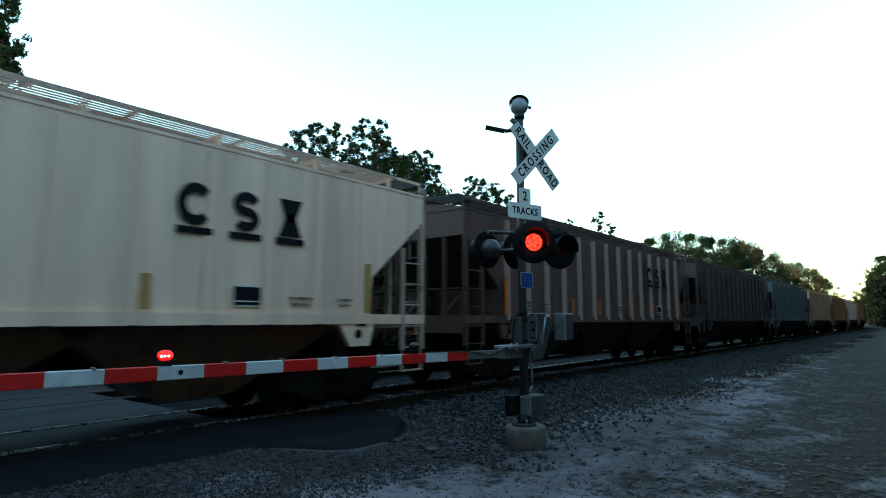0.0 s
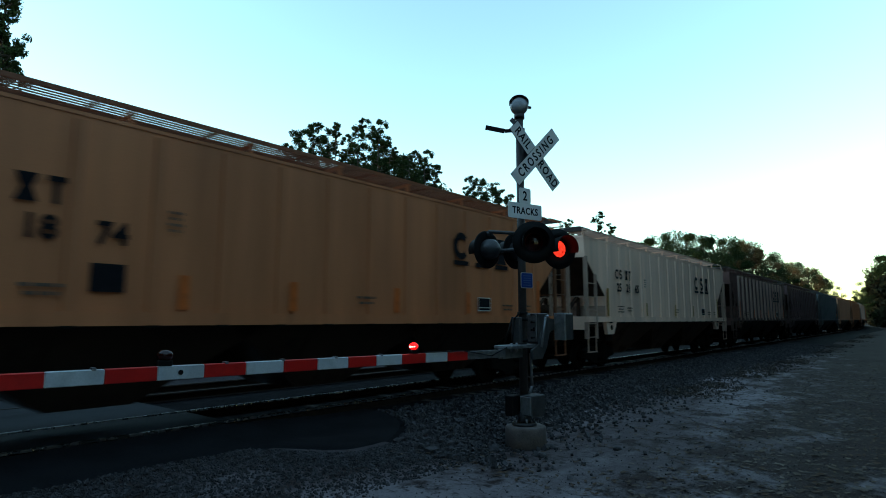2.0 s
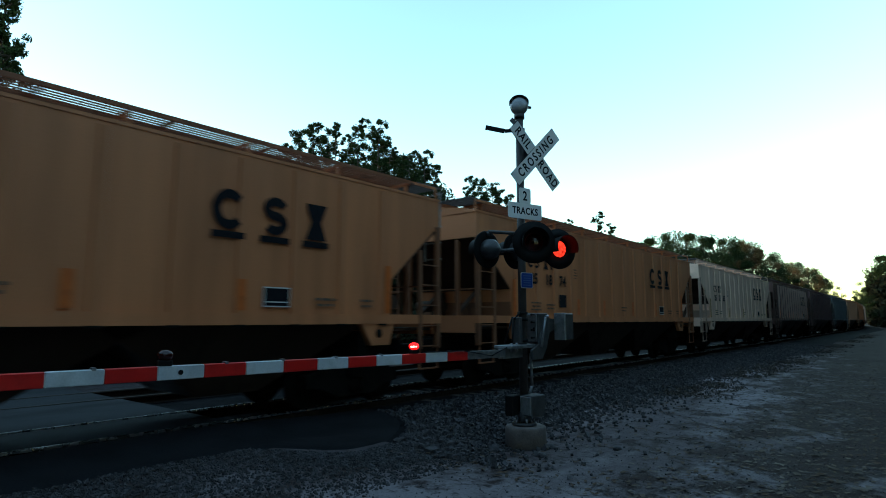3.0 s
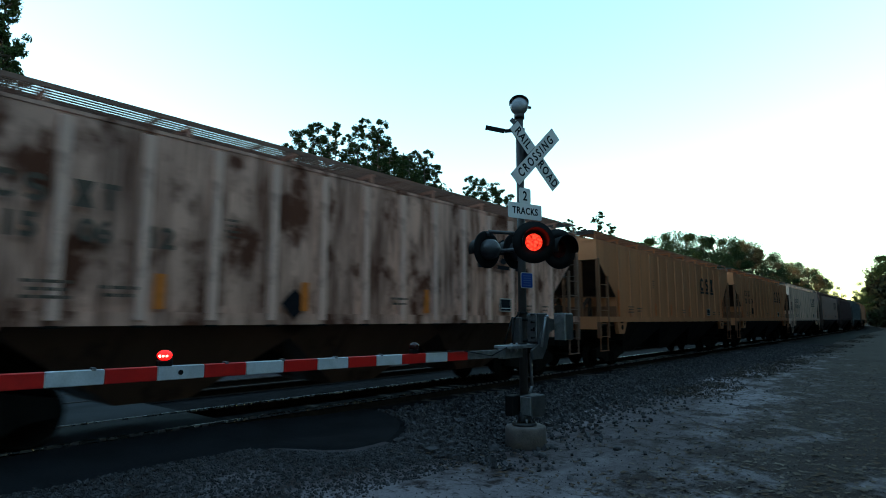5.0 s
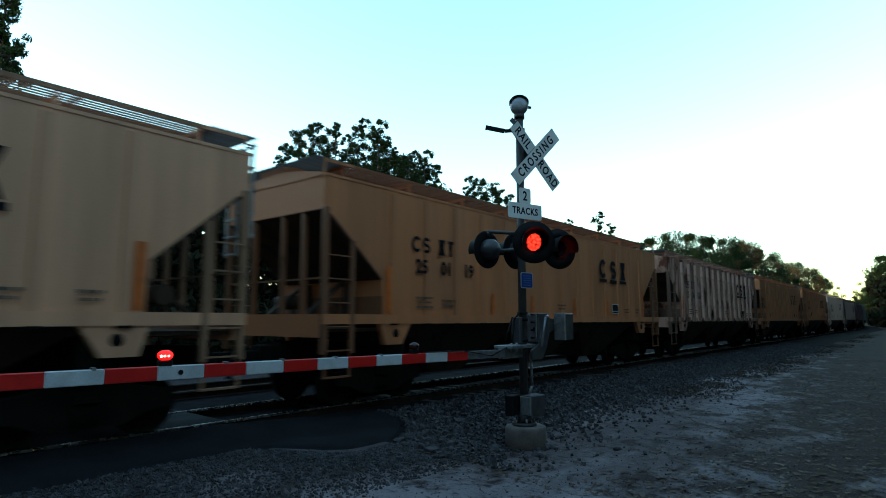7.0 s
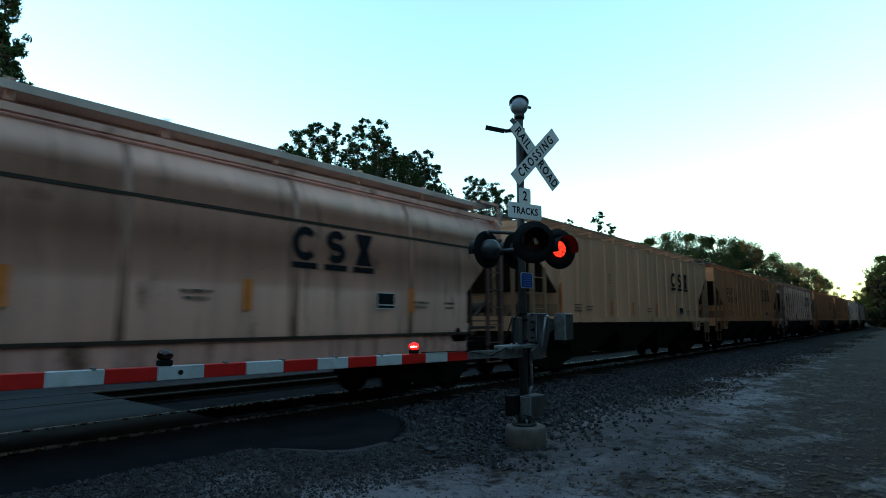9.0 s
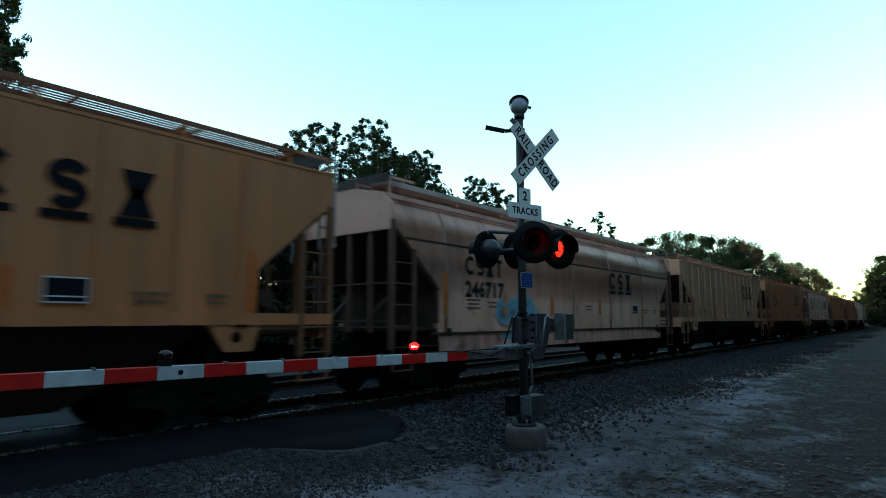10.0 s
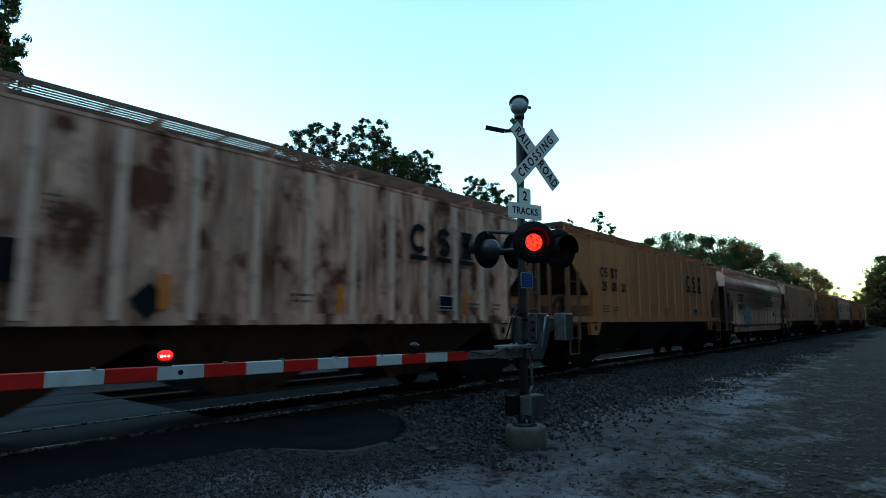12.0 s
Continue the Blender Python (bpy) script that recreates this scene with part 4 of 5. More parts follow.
def crossing_signal():
    sig = thing("crossing_signal", Matrix.Translation(MAST), "grey railroad crossing signal mast with white crossbuck and red lamps", "crossing signal")
    bm = bmesh.new()
    tube(bm, (0, 0, 0.02), (0, 0, 4.91), 0.066, 0.062, 20)
    part("mast", bm, M_ALU, sig, "weathered grey steel mast")
    bm = bmesh.new()
    tube(bm, (0, 0, 0.02), (0, 0, 0.06), 0.19, 0.19, 20)
    tube(bm, (0, 0, 0.06), (0, 0, 0.22), 0.11, 0.09, 16)
    part("mast_foot", bm, M_BOX, sig)
    for k in range(4):
        a = radians(45 + 90 * k)
        bm = bmesh.new()
        tube(bm, (0.15 * math.cos(a), 0.15 * math.sin(a), 0.04), (0.15 * math.cos(a), 0.15 * math.sin(a), 0.12), 0.018, n=6)
        part("anchor_bolt", bm, M_GALV, sig)
    # bell
    bm = bmesh.new()
    tube(bm, (0, 0, 4.88), (0, 0, 4.95), 0.085, 0.085, 16)
    part("mast_cap", bm, M_ALU, sig)
    aim = Matrix.Translation((0, 0, 5.09)) @ Matrix.Rotation(radians(-58), 4, "Z") @ Matrix.Rotation(radians(84), 4, "Y")
    bm = bmesh.new()
    lathe(bm, [(0.0, -0.14), (0.07, -0.13), (0.12, -0.09), (0.145, -0.02), (0.15, 0.03), (0.145, 0.06), (0.11, 0.085), (0.05, 0.1), (0.0, 0.1)], aim, 28)
    bell = part("bell", bm, M_GALV, sig, "grey metal crossing bell")
    bm = bmesh.new()
    lathe(bm, [(0.152, -0.06), (0.168, -0.06), (0.168, 0.09), (0.152, 0.09)], aim @ Matrix.Rotation(radians(110), 4, "Z"), 18, 0.4, 0.0)
    part("bell_hood", bm, M_HOOD, bell)
    bm = bmesh.new()
    tube(bm, (0.08, 0.13, 5.10), (0.1, 0.19, 5.10), 0.025, n=8)
    part("striker_stud", bm, M_HOOD, bell)
    # crossbuck
    ux, uy = math.cos(radians(SIGN_TURN)), math.sin(radians(SIGN_TURN))
    nx, ny = uy, -ux
    cx, cy, cz = nx * 0.13 + ux * 0.21, ny * 0.13 + uy * 0.21, 4.25
    for k, (lean, text) in enumerate(((-45, "RAILROAD"), (45, "CROSSING"))):
        off = 0.004 if k == 0 else 0.016
        m = facing(cx + nx * off, cy + ny * off, cz) @ Matrix.Rotation(radians(lean), 4, "Z")
        b = part("crossbuck_blade", blade(1.26, 0.225, 0.008), M_SIGN, sig, "white blade with black letters", m)
        part("blade_edge", blade(1.275, 0.24, 0.006), M_INK, b, "", Matrix.Translation((0, 0, -0.002)))
        words = ((text[:4], -0.37), (text[4:], 0.37)) if k == 0 else ((text, 0.0),)
        for wd, dx in words:
            lettering("sign_letters", wd, 0.20, M_INK, b, Matrix.Translation((dx, -0.002, 0.009)), 0.80, 0.001, 1.42 if k else 1.22, 0.005)
    bm = bmesh.new()
    bar(bm, (0, 0, cz + 0.02), (cx, cy, cz + 0.02), 0.05, 0.16)
    part("sign_bracket", bm, M_BOX, sig)
    # track count sign
    m = facing(nx * 0.10, ny * 0.10, 3.33)
    t = part("track_sign", rounded_plate(0.70, 0.25, 0.03, 0.006), M_SIGN, sig, "white sign with black letters", m)
    lettering("sign_letters", "TRACKS", 0.155, M_INK, t, Matrix.Translation((0, -0.003, 0.007)), 0.88, 0.001, 1.08, 0.004)
    t2 = part("count_sign", rounded_plate(0.24, 0.25, 0.03, 0.006), M_SIGN, sig, "white sign with a black figure", facing(nx * 0.10, ny * 0.10, 3.578))
    lettering("sign_letters", "2", 0.21, M_INK, t2, Matrix.Translation((0, -0.01, 0.007)), 0.9, 0.001, 1.0, 0.004)
    # blades of the rear crossbuck, seen edge on, simplified to plain bars
    bm = bmesh.new()
    bar(bm, (-0.45, -0.32, 4.75), (-0.2, -0.14, 4.68), 0.02, 0.075)
    bar(bm, (-0.2, -0.14, 4.68), (0.06, 0.06, 4.70), 0.04, 0.05)
    part("bracket_arm", bm, M_HOOD, sig, "rear crossbuck blade seen edge on, simplified to dark bars")
    bm = bmesh.new()
    bar(bm, (-0.08, -0.12, 4.86), (0.06, -0.1, 4.68), 0.02, 0.07)
    part("bracket_tab", bm, M_BOX, sig)
    # lamps
    for name, p, aimed in (("front", (0.70, -0.81, 2.70), 40), ("front", (0.75, -0.18, 2.66), 64), ("back", (-0.44, -0.32, 2.73), 262), ("back", (-0.31, 0.31, 2.75), 262)):
        flasher(sig, p, aimed)
    bm = bmesh.new()
    tube(bm, (0, 0, 2.98), (-0.42, -0.32, 3.02), 0.028, n=10)
    tube(bm, (-0.42, -0.32, 3.02), (-0.42, -0.32, 2.95), 0.028, n=10)
    tube(bm, (0, 0, 2.94), (0.62, -0.55, 2.92), 0.03, n=10)
    tube(bm, (0.58, -0.85, 2.66), (0.66, -0.14, 2.64), 0.03, n=10)
    tube(bm, (0.62, -0.5, 2.92), (0.62, -0.5, 2.65), 0.03, n=10)
    tube(bm, (-0.36, -0.3, 2.72), (-0.24, 0.31, 2.74), 0.03, n=10)
    tube(bm, (0, 0, 2.73), (-0.3, 0, 2.73), 0.035, n=10)
    part("lamp_crossarm", bm, M_BOX, sig, "dark steel lamp crossarms")
    # information plate
    t = part("info_plate", rounded_plate(0.245, 0.245, 0.025, 0.005), M_INKW, sig, "blue plate with pale border", facing(nx * 0.085 + 0.02, ny * 0.085, 2.23))
    part("info_panel", rounded_plate(0.225, 0.225, 0.02, 0.006), M_BLUE, t, "", Matrix.Translation((0, 0, 0.002)))
    for k in range(5):
        part("text_bar", plate(0.16 - 0.02 * (k % 2), 0.012, M_BLUEBAR), None, t, "", Matrix.Translation((0, 0.07 - 0.036 * k, 0.009)))
    # gate machine
    gm = part("gate_machine", boxed(0.26, 0.24, 0.46), M_BOX, sig, "grey gate machine cabinet", pose(0.10, 0.26, 1.26, 0, 0, -10))
    part("cabinet_door", boxed(0.22, 0.02, 0.42, 0.006), M_GALV, gm, "", pose(0, -0.13, 0.02))
    part("latch", boxed(0.03, 0.03, 0.06, 0.005), M_HOOD, gm, "", pose(0.07, -0.15, 0.18))
    part("hinge_rod", boxed(0.02, 0.02, 0.40, 0.004), M_GALV, gm, "", pose(-0.11, -0.145, 0.03))
    bm = bmesh.new()
    box(bm, -0.10, 0.06, -0.18, -0.10, 1.26, 1.66)
    bevel(bm, 0.01)
    part("switch_box", bm, M_BOX, sig, "small dark grey box")
    for z in (1.3, 1.62, 1.72):
        bm = bmesh.new()
        lathe(bm, [(0.068, -0.02), (0.082, -0.02), (0.082, 0.02), (0.068, 0.02)], Matrix.Translation((0, 0, z)), 18)
        part("mast_clamp", bm, M_HOOD, sig)
    bm = bmesh.new()
    box(bm, -0.14, 0.16, -0.60, 0.30, 1.19, 1.24)
    bevel(bm, 0.008)
    part("support_plate", bm, M_GALV, sig, "grey flat support plate")
    # counterweight arm and block
    bm = bmesh.new()
    out = [(-0.12, 1.02), (0.18, 1.02), (0.32, 1.18), (0.42, 1.42), (0.72, 1.5), (0.72, 1.62), (0.44, 1.64), (0.30, 1.70), (0.22, 1.60), (0.10, 1.25), (-0.12, 1.16)]
    prism(bm, out, 0.20, 0.24)
    cw = part("counterweight_arm", bm, M_BOX, sig, "grey bent counterweight arm")
    bm = bmesh.new()
    tube(bm, (0.27, 0.1, 1.2), (0.27, 0.24, 1.66), 0.02, n=8)
    tube(bm, (0.27, 0.24, 1.66), (0.27, 0.32, 1.68), 0.02, n=8)
    part("crank_rod", bm, M_GALV, cw)
    part("counterweight", boxed(0.18, 0.26, 0.42), M_BOX, cw, "grey counterweight block", pose(0.36, 0.70, 1.30))
    part("weight_plate", boxed(0.19, 0.05, 0.43, 0.006), M_GALV, cw, "", pose(0.36, 0.545, 1.296))
    bm = bmesh.new()
    tube(bm, (0.07, 0.1, 1.1), (0.09, 0.1, 0.6), 0.022, n=8)
    tube(bm, (0.09, 0.1, 0.6), (0.03, 0.06, 0.42), 0.022, n=8)
    part("conduit", bm, M_GALV, sig, "bent grey conduit")
    bm = bmesh.new()
    tube(bm, (-0.05, -0.22, 1.66), (-0.12, -0.34, 1.25), 0.012, n=6)
    part("cable", bm, M_HOOD, sig)
    for z in (1.34, 1.46, 1.58, 1.70):
        bm = bmesh.new()
        tube(bm, (0.10, 0.115, z), (0.10, 0.09, z), 0.016, n=8)
        tube(bm, (0.10, 0.10, z), (0.16, 0.10, z), 0.008, n=6)
        part("cabinet_hinge", bm, M_HOOD, gm, "", gm.matrix_basis.inverted())
    for dy in (-0.5, -0.36, 0.2):
        bm = bmesh.new()
        tube(bm, (0.11, dy, 1.15), (0.11, dy, 1.275), 0.02, n=6)
        part("plate_bolt", bm, M_GALV, sig)
    bm = bmesh.new()
    tube(bm, (-0.02, -0.28, 1.235), (-0.03, -0.2, 1.62), 0.014, n=6)
    tube(bm, (-0.03, -0.2, 1.62), (0.0, -0.07, 1.74), 0.014, n=6)
    part("conduit", bm, M_HOOD, sig, "thin dark conduit")
    jb = part("junction_box", boxed(0.24, 0.30, 0.32), M_BOX, sig, "grey junction box at the mast foot", pose(0.12, 0.06, 0.16, 0, 0, -12))
    part("box_door", boxed(0.22, 0.02, 0.27, 0.005), M_GALV, jb, "", pose(0, -0.16, 0.025))
    part("terminal_box", boxed(0.14, 0.22, 0.30), M_HOOD, sig, "", pose(-0.12, -0.14, 0.17))
    return sig


def flasher(sig, p, heading):
    """A crossing lamp: dark round background, bowl, hood, and a turning light that shows lit or unlit."""
    m = facing(*p, heading)
    bm = bmesh.new()
    lathe(bm, [(0.124, 0.0), (0.29, -0.005), (0.30, 0.0), (0.30, 0.012), (0.124, 0.012), (0.124, 0.0)], m, 36)
    disc = part("lamp_background", bm, M_HOOD, sig, "black round lamp background")
    bm = bmesh.new()
    lathe(bm, [(0.16, 0.0), (0.165, -0.06), (0.15, -0.14), (0.10, -0.20), (0.0, -0.22)], m, 24)
    part("lamp_housing", bm, M_BOX, disc, "grey lamp housing")
    bm = bmesh.new()
    lathe(bm, [(0.160, 0.0), (0.167, 0.0), (0.185, 0.24), (0.178, 0.24)], m @ Matrix.Diagonal((1, 1, 1, 1)), 24, 0.62, -0.06)
    part("lamp_hood", bm, M_HOOD, disc, "black lamp hood")
    core = new("lamp_light", light_disc())
    core.parent = disc
    core.matrix_basis = m @ Matrix.Translation((0, 0, 0.012))
    core["label"] = "round red signal light"
    LIGHTS.append((core, m @ Matrix.Translation((0, 0, 0.012))))
    return disc


def light_disc():
    def build():
        bm = bmesh.new()
        lathe(bm, [(0.0, 0.028), (0.05, 0.025), (0.09, 0.016), (0.122, 0.0)], Matrix(), 28)
        for f in bm.faces:
            f.material_index = 0
        n = len(bm.faces)
        lathe(bm, [(0.122, 0.0), (0.09, -0.016), (0.05, -0.025), (0.0, -0.028)], Matrix(), 28)
        bm.faces.ensure_lookup_table()
        for f in bm.faces[n:]:
            f.material_index = 1
        me = mesh_of("lamp_light", bm, M_REDLIT)
        me.materials.append(M_REDLENS)
        return me
    return cached("light_disc", build)


def bead():
    def build():
        bm = bmesh.new()
        prof = [(0.048 * math.sin(radians(a)), 0.048 * math.cos(radians(a))) for a in range(0, 181, 18)]
        lathe(bm, [(max(r, 0.0), h) for r, h in prof], Matrix.Diagonal((1.4, 1, 1, 1)), 20)
        for f in bm.faces:
            c = f.calc_center_median()
            f.material_index = 0 if c.z > 0.012 else 1
        n = len(bm.faces)
        for x in (-0.028, 0.0, 0.028):
            lathe(bm, [(0.012, 0.0), (0.009, 0.006), (0.0, 0.008)], Matrix.Translation((x, 0.004, 0.043 - 4.0 * x * x)), 8)
        bm.faces.ensure_lookup_table()
        for f in bm.faces[n:]:
            f.material_index = 2
        me = mesh_of("lamp_bead", bm, M_BEADLIT, False)
        me.materials.append(M_REDLENS)
        me.materials.append(M_LED)
        return me
    return cached("bead", build)


ARM_FROM, ARM_HEAD, ARM_RISE = Vector((-4.831, 6.37, 1.135)), 266.57, 0.41
STRIPE = 0.4064


def gate_arm():
    m = Matrix.Translation(ARM_FROM) @ Matrix.Rotation(radians(ARM_HEAD), 4, "Z") @ Matrix.Rotation(radians(-ARM_RISE), 4, "Y")
    arm = thing("gate_arm", m, "lowered red and white striped crossing gate arm with red lamps", "gate arm")
    bm = bmesh.new()
    a = [bm.verts.new((-0.05, -y, z * 0.9)) for y, z in ((0.02, -0.055), (0.02, 0.055), (-0.02, 0.055), (-0.02, -0.055))]
    b = [bm.verts.new((7.4, -y, z * 0.9)) for y, z in ((0.02, -0.055), (0.02, 0.055), (-0.02, 0.055), (-0.02, -0.055))]
    bm.faces.new(a)
    bm.faces.new(b[::-1])
    for i in range(4):
        bm.faces.new((a[i], b[i], b[(i + 1) % 4], a[(i + 1) % 4]))
    part("arm_core", bm, M_WHITEARM, arm)
    for k in range(18):
        bm = bmesh.new()
        box(bm, STRIPE * k + 0.002, STRIPE * (k + 1) - 0.002, -0.03, 0.03, -0.060, 0.060)
        bevel(bm, 0.006)
        red = k % 2 == 0
        part("stripe", bm, M_REDARM if red else M_WHITEARM, arm, "red reflective stripe" if red else "white reflective stripe")
    for d in (0.35, 1.55, 2.2, 2.85, 3.45, 4.55, 5.2, 5.9, 6.6):
        bm = bmesh.new()
        box(bm, d - 0.015, d + 0.015, -0.034, 0.034, 0.052, 0.074)
        part("cable_clip", bm, M_GALV, arm)
    bm = bmesh.new()
    tube(bm, (3.87, -0.032, 0.0), (3.87, 0.036, 0.0), 0.022, n=10)
    part("arm_bolt", bm, M_HOOD, arm)
    bm = bmesh.new()
    bar(bm, (-0.85, 0, 0.0), (0.0, 0, 0.0), 0.05, 0.11)
    bar(bm, (-1.5, -0.1, 0.0), (-0.8, -0.02, 0.0), 0.08, 0.16)
    part("arm_adapter", bm, M_GALV, arm, "grey steel arm adapter")
    bm = bmesh.new()
    pts = [Vector((-0.9, 0.05, 0.10)), Vector((-0.5, 0.05, -0.02)), Vector((0.1, 0.045, 0.065)), Vector((0.9, 0.03, 0.07))]
    for p, q in zip(pts, pts[1:]):
        tube(bm, p, q, 0.008, n=6)
    part("lamp_cable", bm, M_HOOD, arm)
    for d, k in ((4.0, 0), (1.0, 1)):
        bm = bmesh.new()
        box(bm, d - 0.06, d + 0.06, -0.035, 0.035, 0.06, 0.11)
        bevel(bm, 0.008)
        base = part("lamp_base", bm, M_HOOD, arm)
        # the bead's lit half looks out to the road's approach
        bm_ = bead()
        mm = Matrix.Translation((d, 0.0, 0.15)) @ Matrix.Rotation(radians(-22 if k == 0 else -44), 4, "Z") @ Matrix.Rotation(radians(-90), 4, "X")
        core = new("lamp_bead", bm_)
        core.parent = base
        core.matrix_basis = mm
        core["label"] = "small red arm lamp"
        BEADS.append((core, mm))
    return arm


LIGHTS, BEADS = [], []
M_BEADLIT = glow("arm_lamp_lit", (1.0, 0.006, 0.008), 0.5)
M_LED = glow("arm_lamp_diode", (1.0, 0.45, 0.40), 2.0)
M_BLUEBAR = mat("plate_text_blue", (0.08, 0.16, 0.40), 0.5, 0.0, 0.1, 5.0, 0.0)
crossing_signal()
near_arm = gate_arm()
far_arm = copy_thing(near_arm, pose(-18.2, -3.2, 0.98, 0, 0, 88))
far_arm["label"] = "striped crossing gate arm beyond the far track, lowered"
for base in far_arm.children:
    for bulb in base.children:
        BEADS.append((bulb, bulb.matrix_basis.copy() @ Matrix.Rotation(math.pi, 4, "Y")))


def foundation():
    bm = bmesh.new()
    lathe(bm, [(0.0, 0.015), (0.28, 0.015), (0.303, 0.005), (0.31, -0.02), (0.315, -0.45), (0.0, -0.45)], Matrix.Translation((MAST.x + 0.02, MAST.y, 0)), 32)
    for v in bm.verts:
        v.co += 0.006 * noise.noise_vector(v.co * 6)
    tagged(new("foundation", mesh_of("foundation", bm, M_CONC)), "round weathered concrete foundation on the gravel", "foundation")


foundation()

# ---- trees and woods ----
def leaf_mesh(name, spots, size, material, seed, flat=0.5):
    """Many small folded leaf sprays round the given spots (x, y, z, radius, count)."""
    rng = np.random.default_rng(seed)
    verts, faces = [], []
    for x, y, z, r, count in spots:
        d = rng.normal(size=(count, 3))
        d /= np.linalg.norm(d, axis=1)[:, None]
        p = d * (r * rng.random(count) ** 0.5)[:, None] * np.array([1, 1, flat]) + np.array([x, y, z])
        u = rng.normal(size=(count, 3))
        u /= np.linalg.norm(u, axis=1)[:, None]
        v = np.cross(u, rng.normal(size=(count, 3)))
        v /= np.linalg.norm(v, axis=1)[:, None]
        s = size * (0.6 + 0.8 * rng.random(count))
        for k in range(count):
            o = len(verts)
            a, b = u[k] * s[k], v[k] * s[k] * 0.45
            verts += [tuple(p[k] - a), tuple(p[k] + b), tuple(p[k] + a), tuple(p[k] - b)]
            faces.append((o, o + 1, o + 2, o + 3))
    me = bpy.data.meshes.new(name)
    me.from_pydata(verts, [], faces)
    me.materials.append(material)
    return me


def pine(h, seed, label, leaves, bare=0.45, spread=0.16, dense=1.0):
    rng = random.Random(seed)
    tree = thing("pine_tree", Matrix(), label, "tree", "trees behind the line")
    bm = bmesh.new()
    lean = Vector((rng.uniform(-0.02, 0.02), rng.uniform(-0.02, 0.02), 1))
    segs = 7
    for k in range(segs):
        z0, z1 = h * k / segs * 0.97, h * (k + 1) / segs * 0.97
        tube(bm, lean * z0, lean * z1, 0.012 * h * (1 - 0.9 * k / segs), 0.012 * h * (1 - 0.9 * (k + 1) / segs), 7, False)
    spots = []
    n = int(58 * dense)
    for i in range(n):
        t = bare + (1 - bare) * (i + rng.random()) / n
        z = h * t
        reach = h * spread * (1.25 - 0.95 * (t - bare) / (1 - bare)) * rng.uniform(0.5, 1.15)
        a = rng.uniform(0, math.tau)
        base = lean * z
        tip = base + Vector((math.cos(a) * reach, math.sin(a) * reach, reach * rng.uniform(-0.05, 0.35)))
        tube(bm, base, tip, 0.0035 * h, 0.0012 * h, 5, False)
        for k in range(rng.randint(3, 4)):
            p = base.lerp(tip, rng.uniform(0.45, 1.08)) + Vector((rng.uniform(-0.2, 0.2), rng.uniform(-0.2, 0.2), rng.uniform(0.0, 0.45)))
            spots.append((p.x, p.y, p.z, h * rng.uniform(0.008, 0.020), 80))
    top = lean * (h * 0.98)
    spots.append((top.x, top.y, top.z, h * 0.024, 60))
    part("trunk", bm, M_BARK, tree, "brown trunk and limbs")
    part("crown", leaf_mesh("crown", spots, 0.0042 * h, leaves, seed, 0.8), None, tree, "loose clumped needles")
    return tree


def broadleaf(h, seed, label, leaves, wide=0.32):
    rng = random.Random(seed)
    tree = thing("broadleaf_tree", Matrix(), label, "tree", "trees behind the line")
    bm = bmesh.new()
    tube(bm, (0, 0, -0.4), (0, 0, h * 0.45), 0.018 * h, 0.011 * h, 8, False)
    tube(bm, (0, 0, h * 0.45), (0.02 * h, 0, h * 0.85), 0.011 * h, 0.003 * h, 7, False)
    spots = []
    for i in range(44):
        t = rng.uniform(0.18, 1.0)
        a = rng.uniform(0, math.tau)
        prof = math.sin(math.pi * min(0.97, 0.12 + 0.86 * t)) ** 0.6
        r = h * wide * prof * rng.uniform(0.35, 1.0)
        p = Vector((math.cos(a) * r, math.sin(a) * r, h * (0.12 + 0.85 * t)))
        tube(bm, (0, 0, min(h * 0.8, max(h * 0.2, p.z - 0.5 * r - 0.08 * h))), p, 0.005 * h, 0.0015 * h, 5, False)
        spots.append((p.x, p.y, p.z, h * rng.uniform(0.045, 0.095), 300))
    part("trunk", bm, M_BARK, tree, "brown trunk and limbs")
    part("crown", leaf_mesh("crown", spots, 0.0088 * h, leaves, seed, 0.75), None, tree, "uneven leafy crown")
    return tree


def from_eye(x, depth):
    """Ground place at the given depth before the eye and x to its side, as a slope."""
    s, c = math.sin(radians(YAW)), math.cos(radians(YAW))
    return -s * depth + c * depth * x, c * depth + s * depth * x


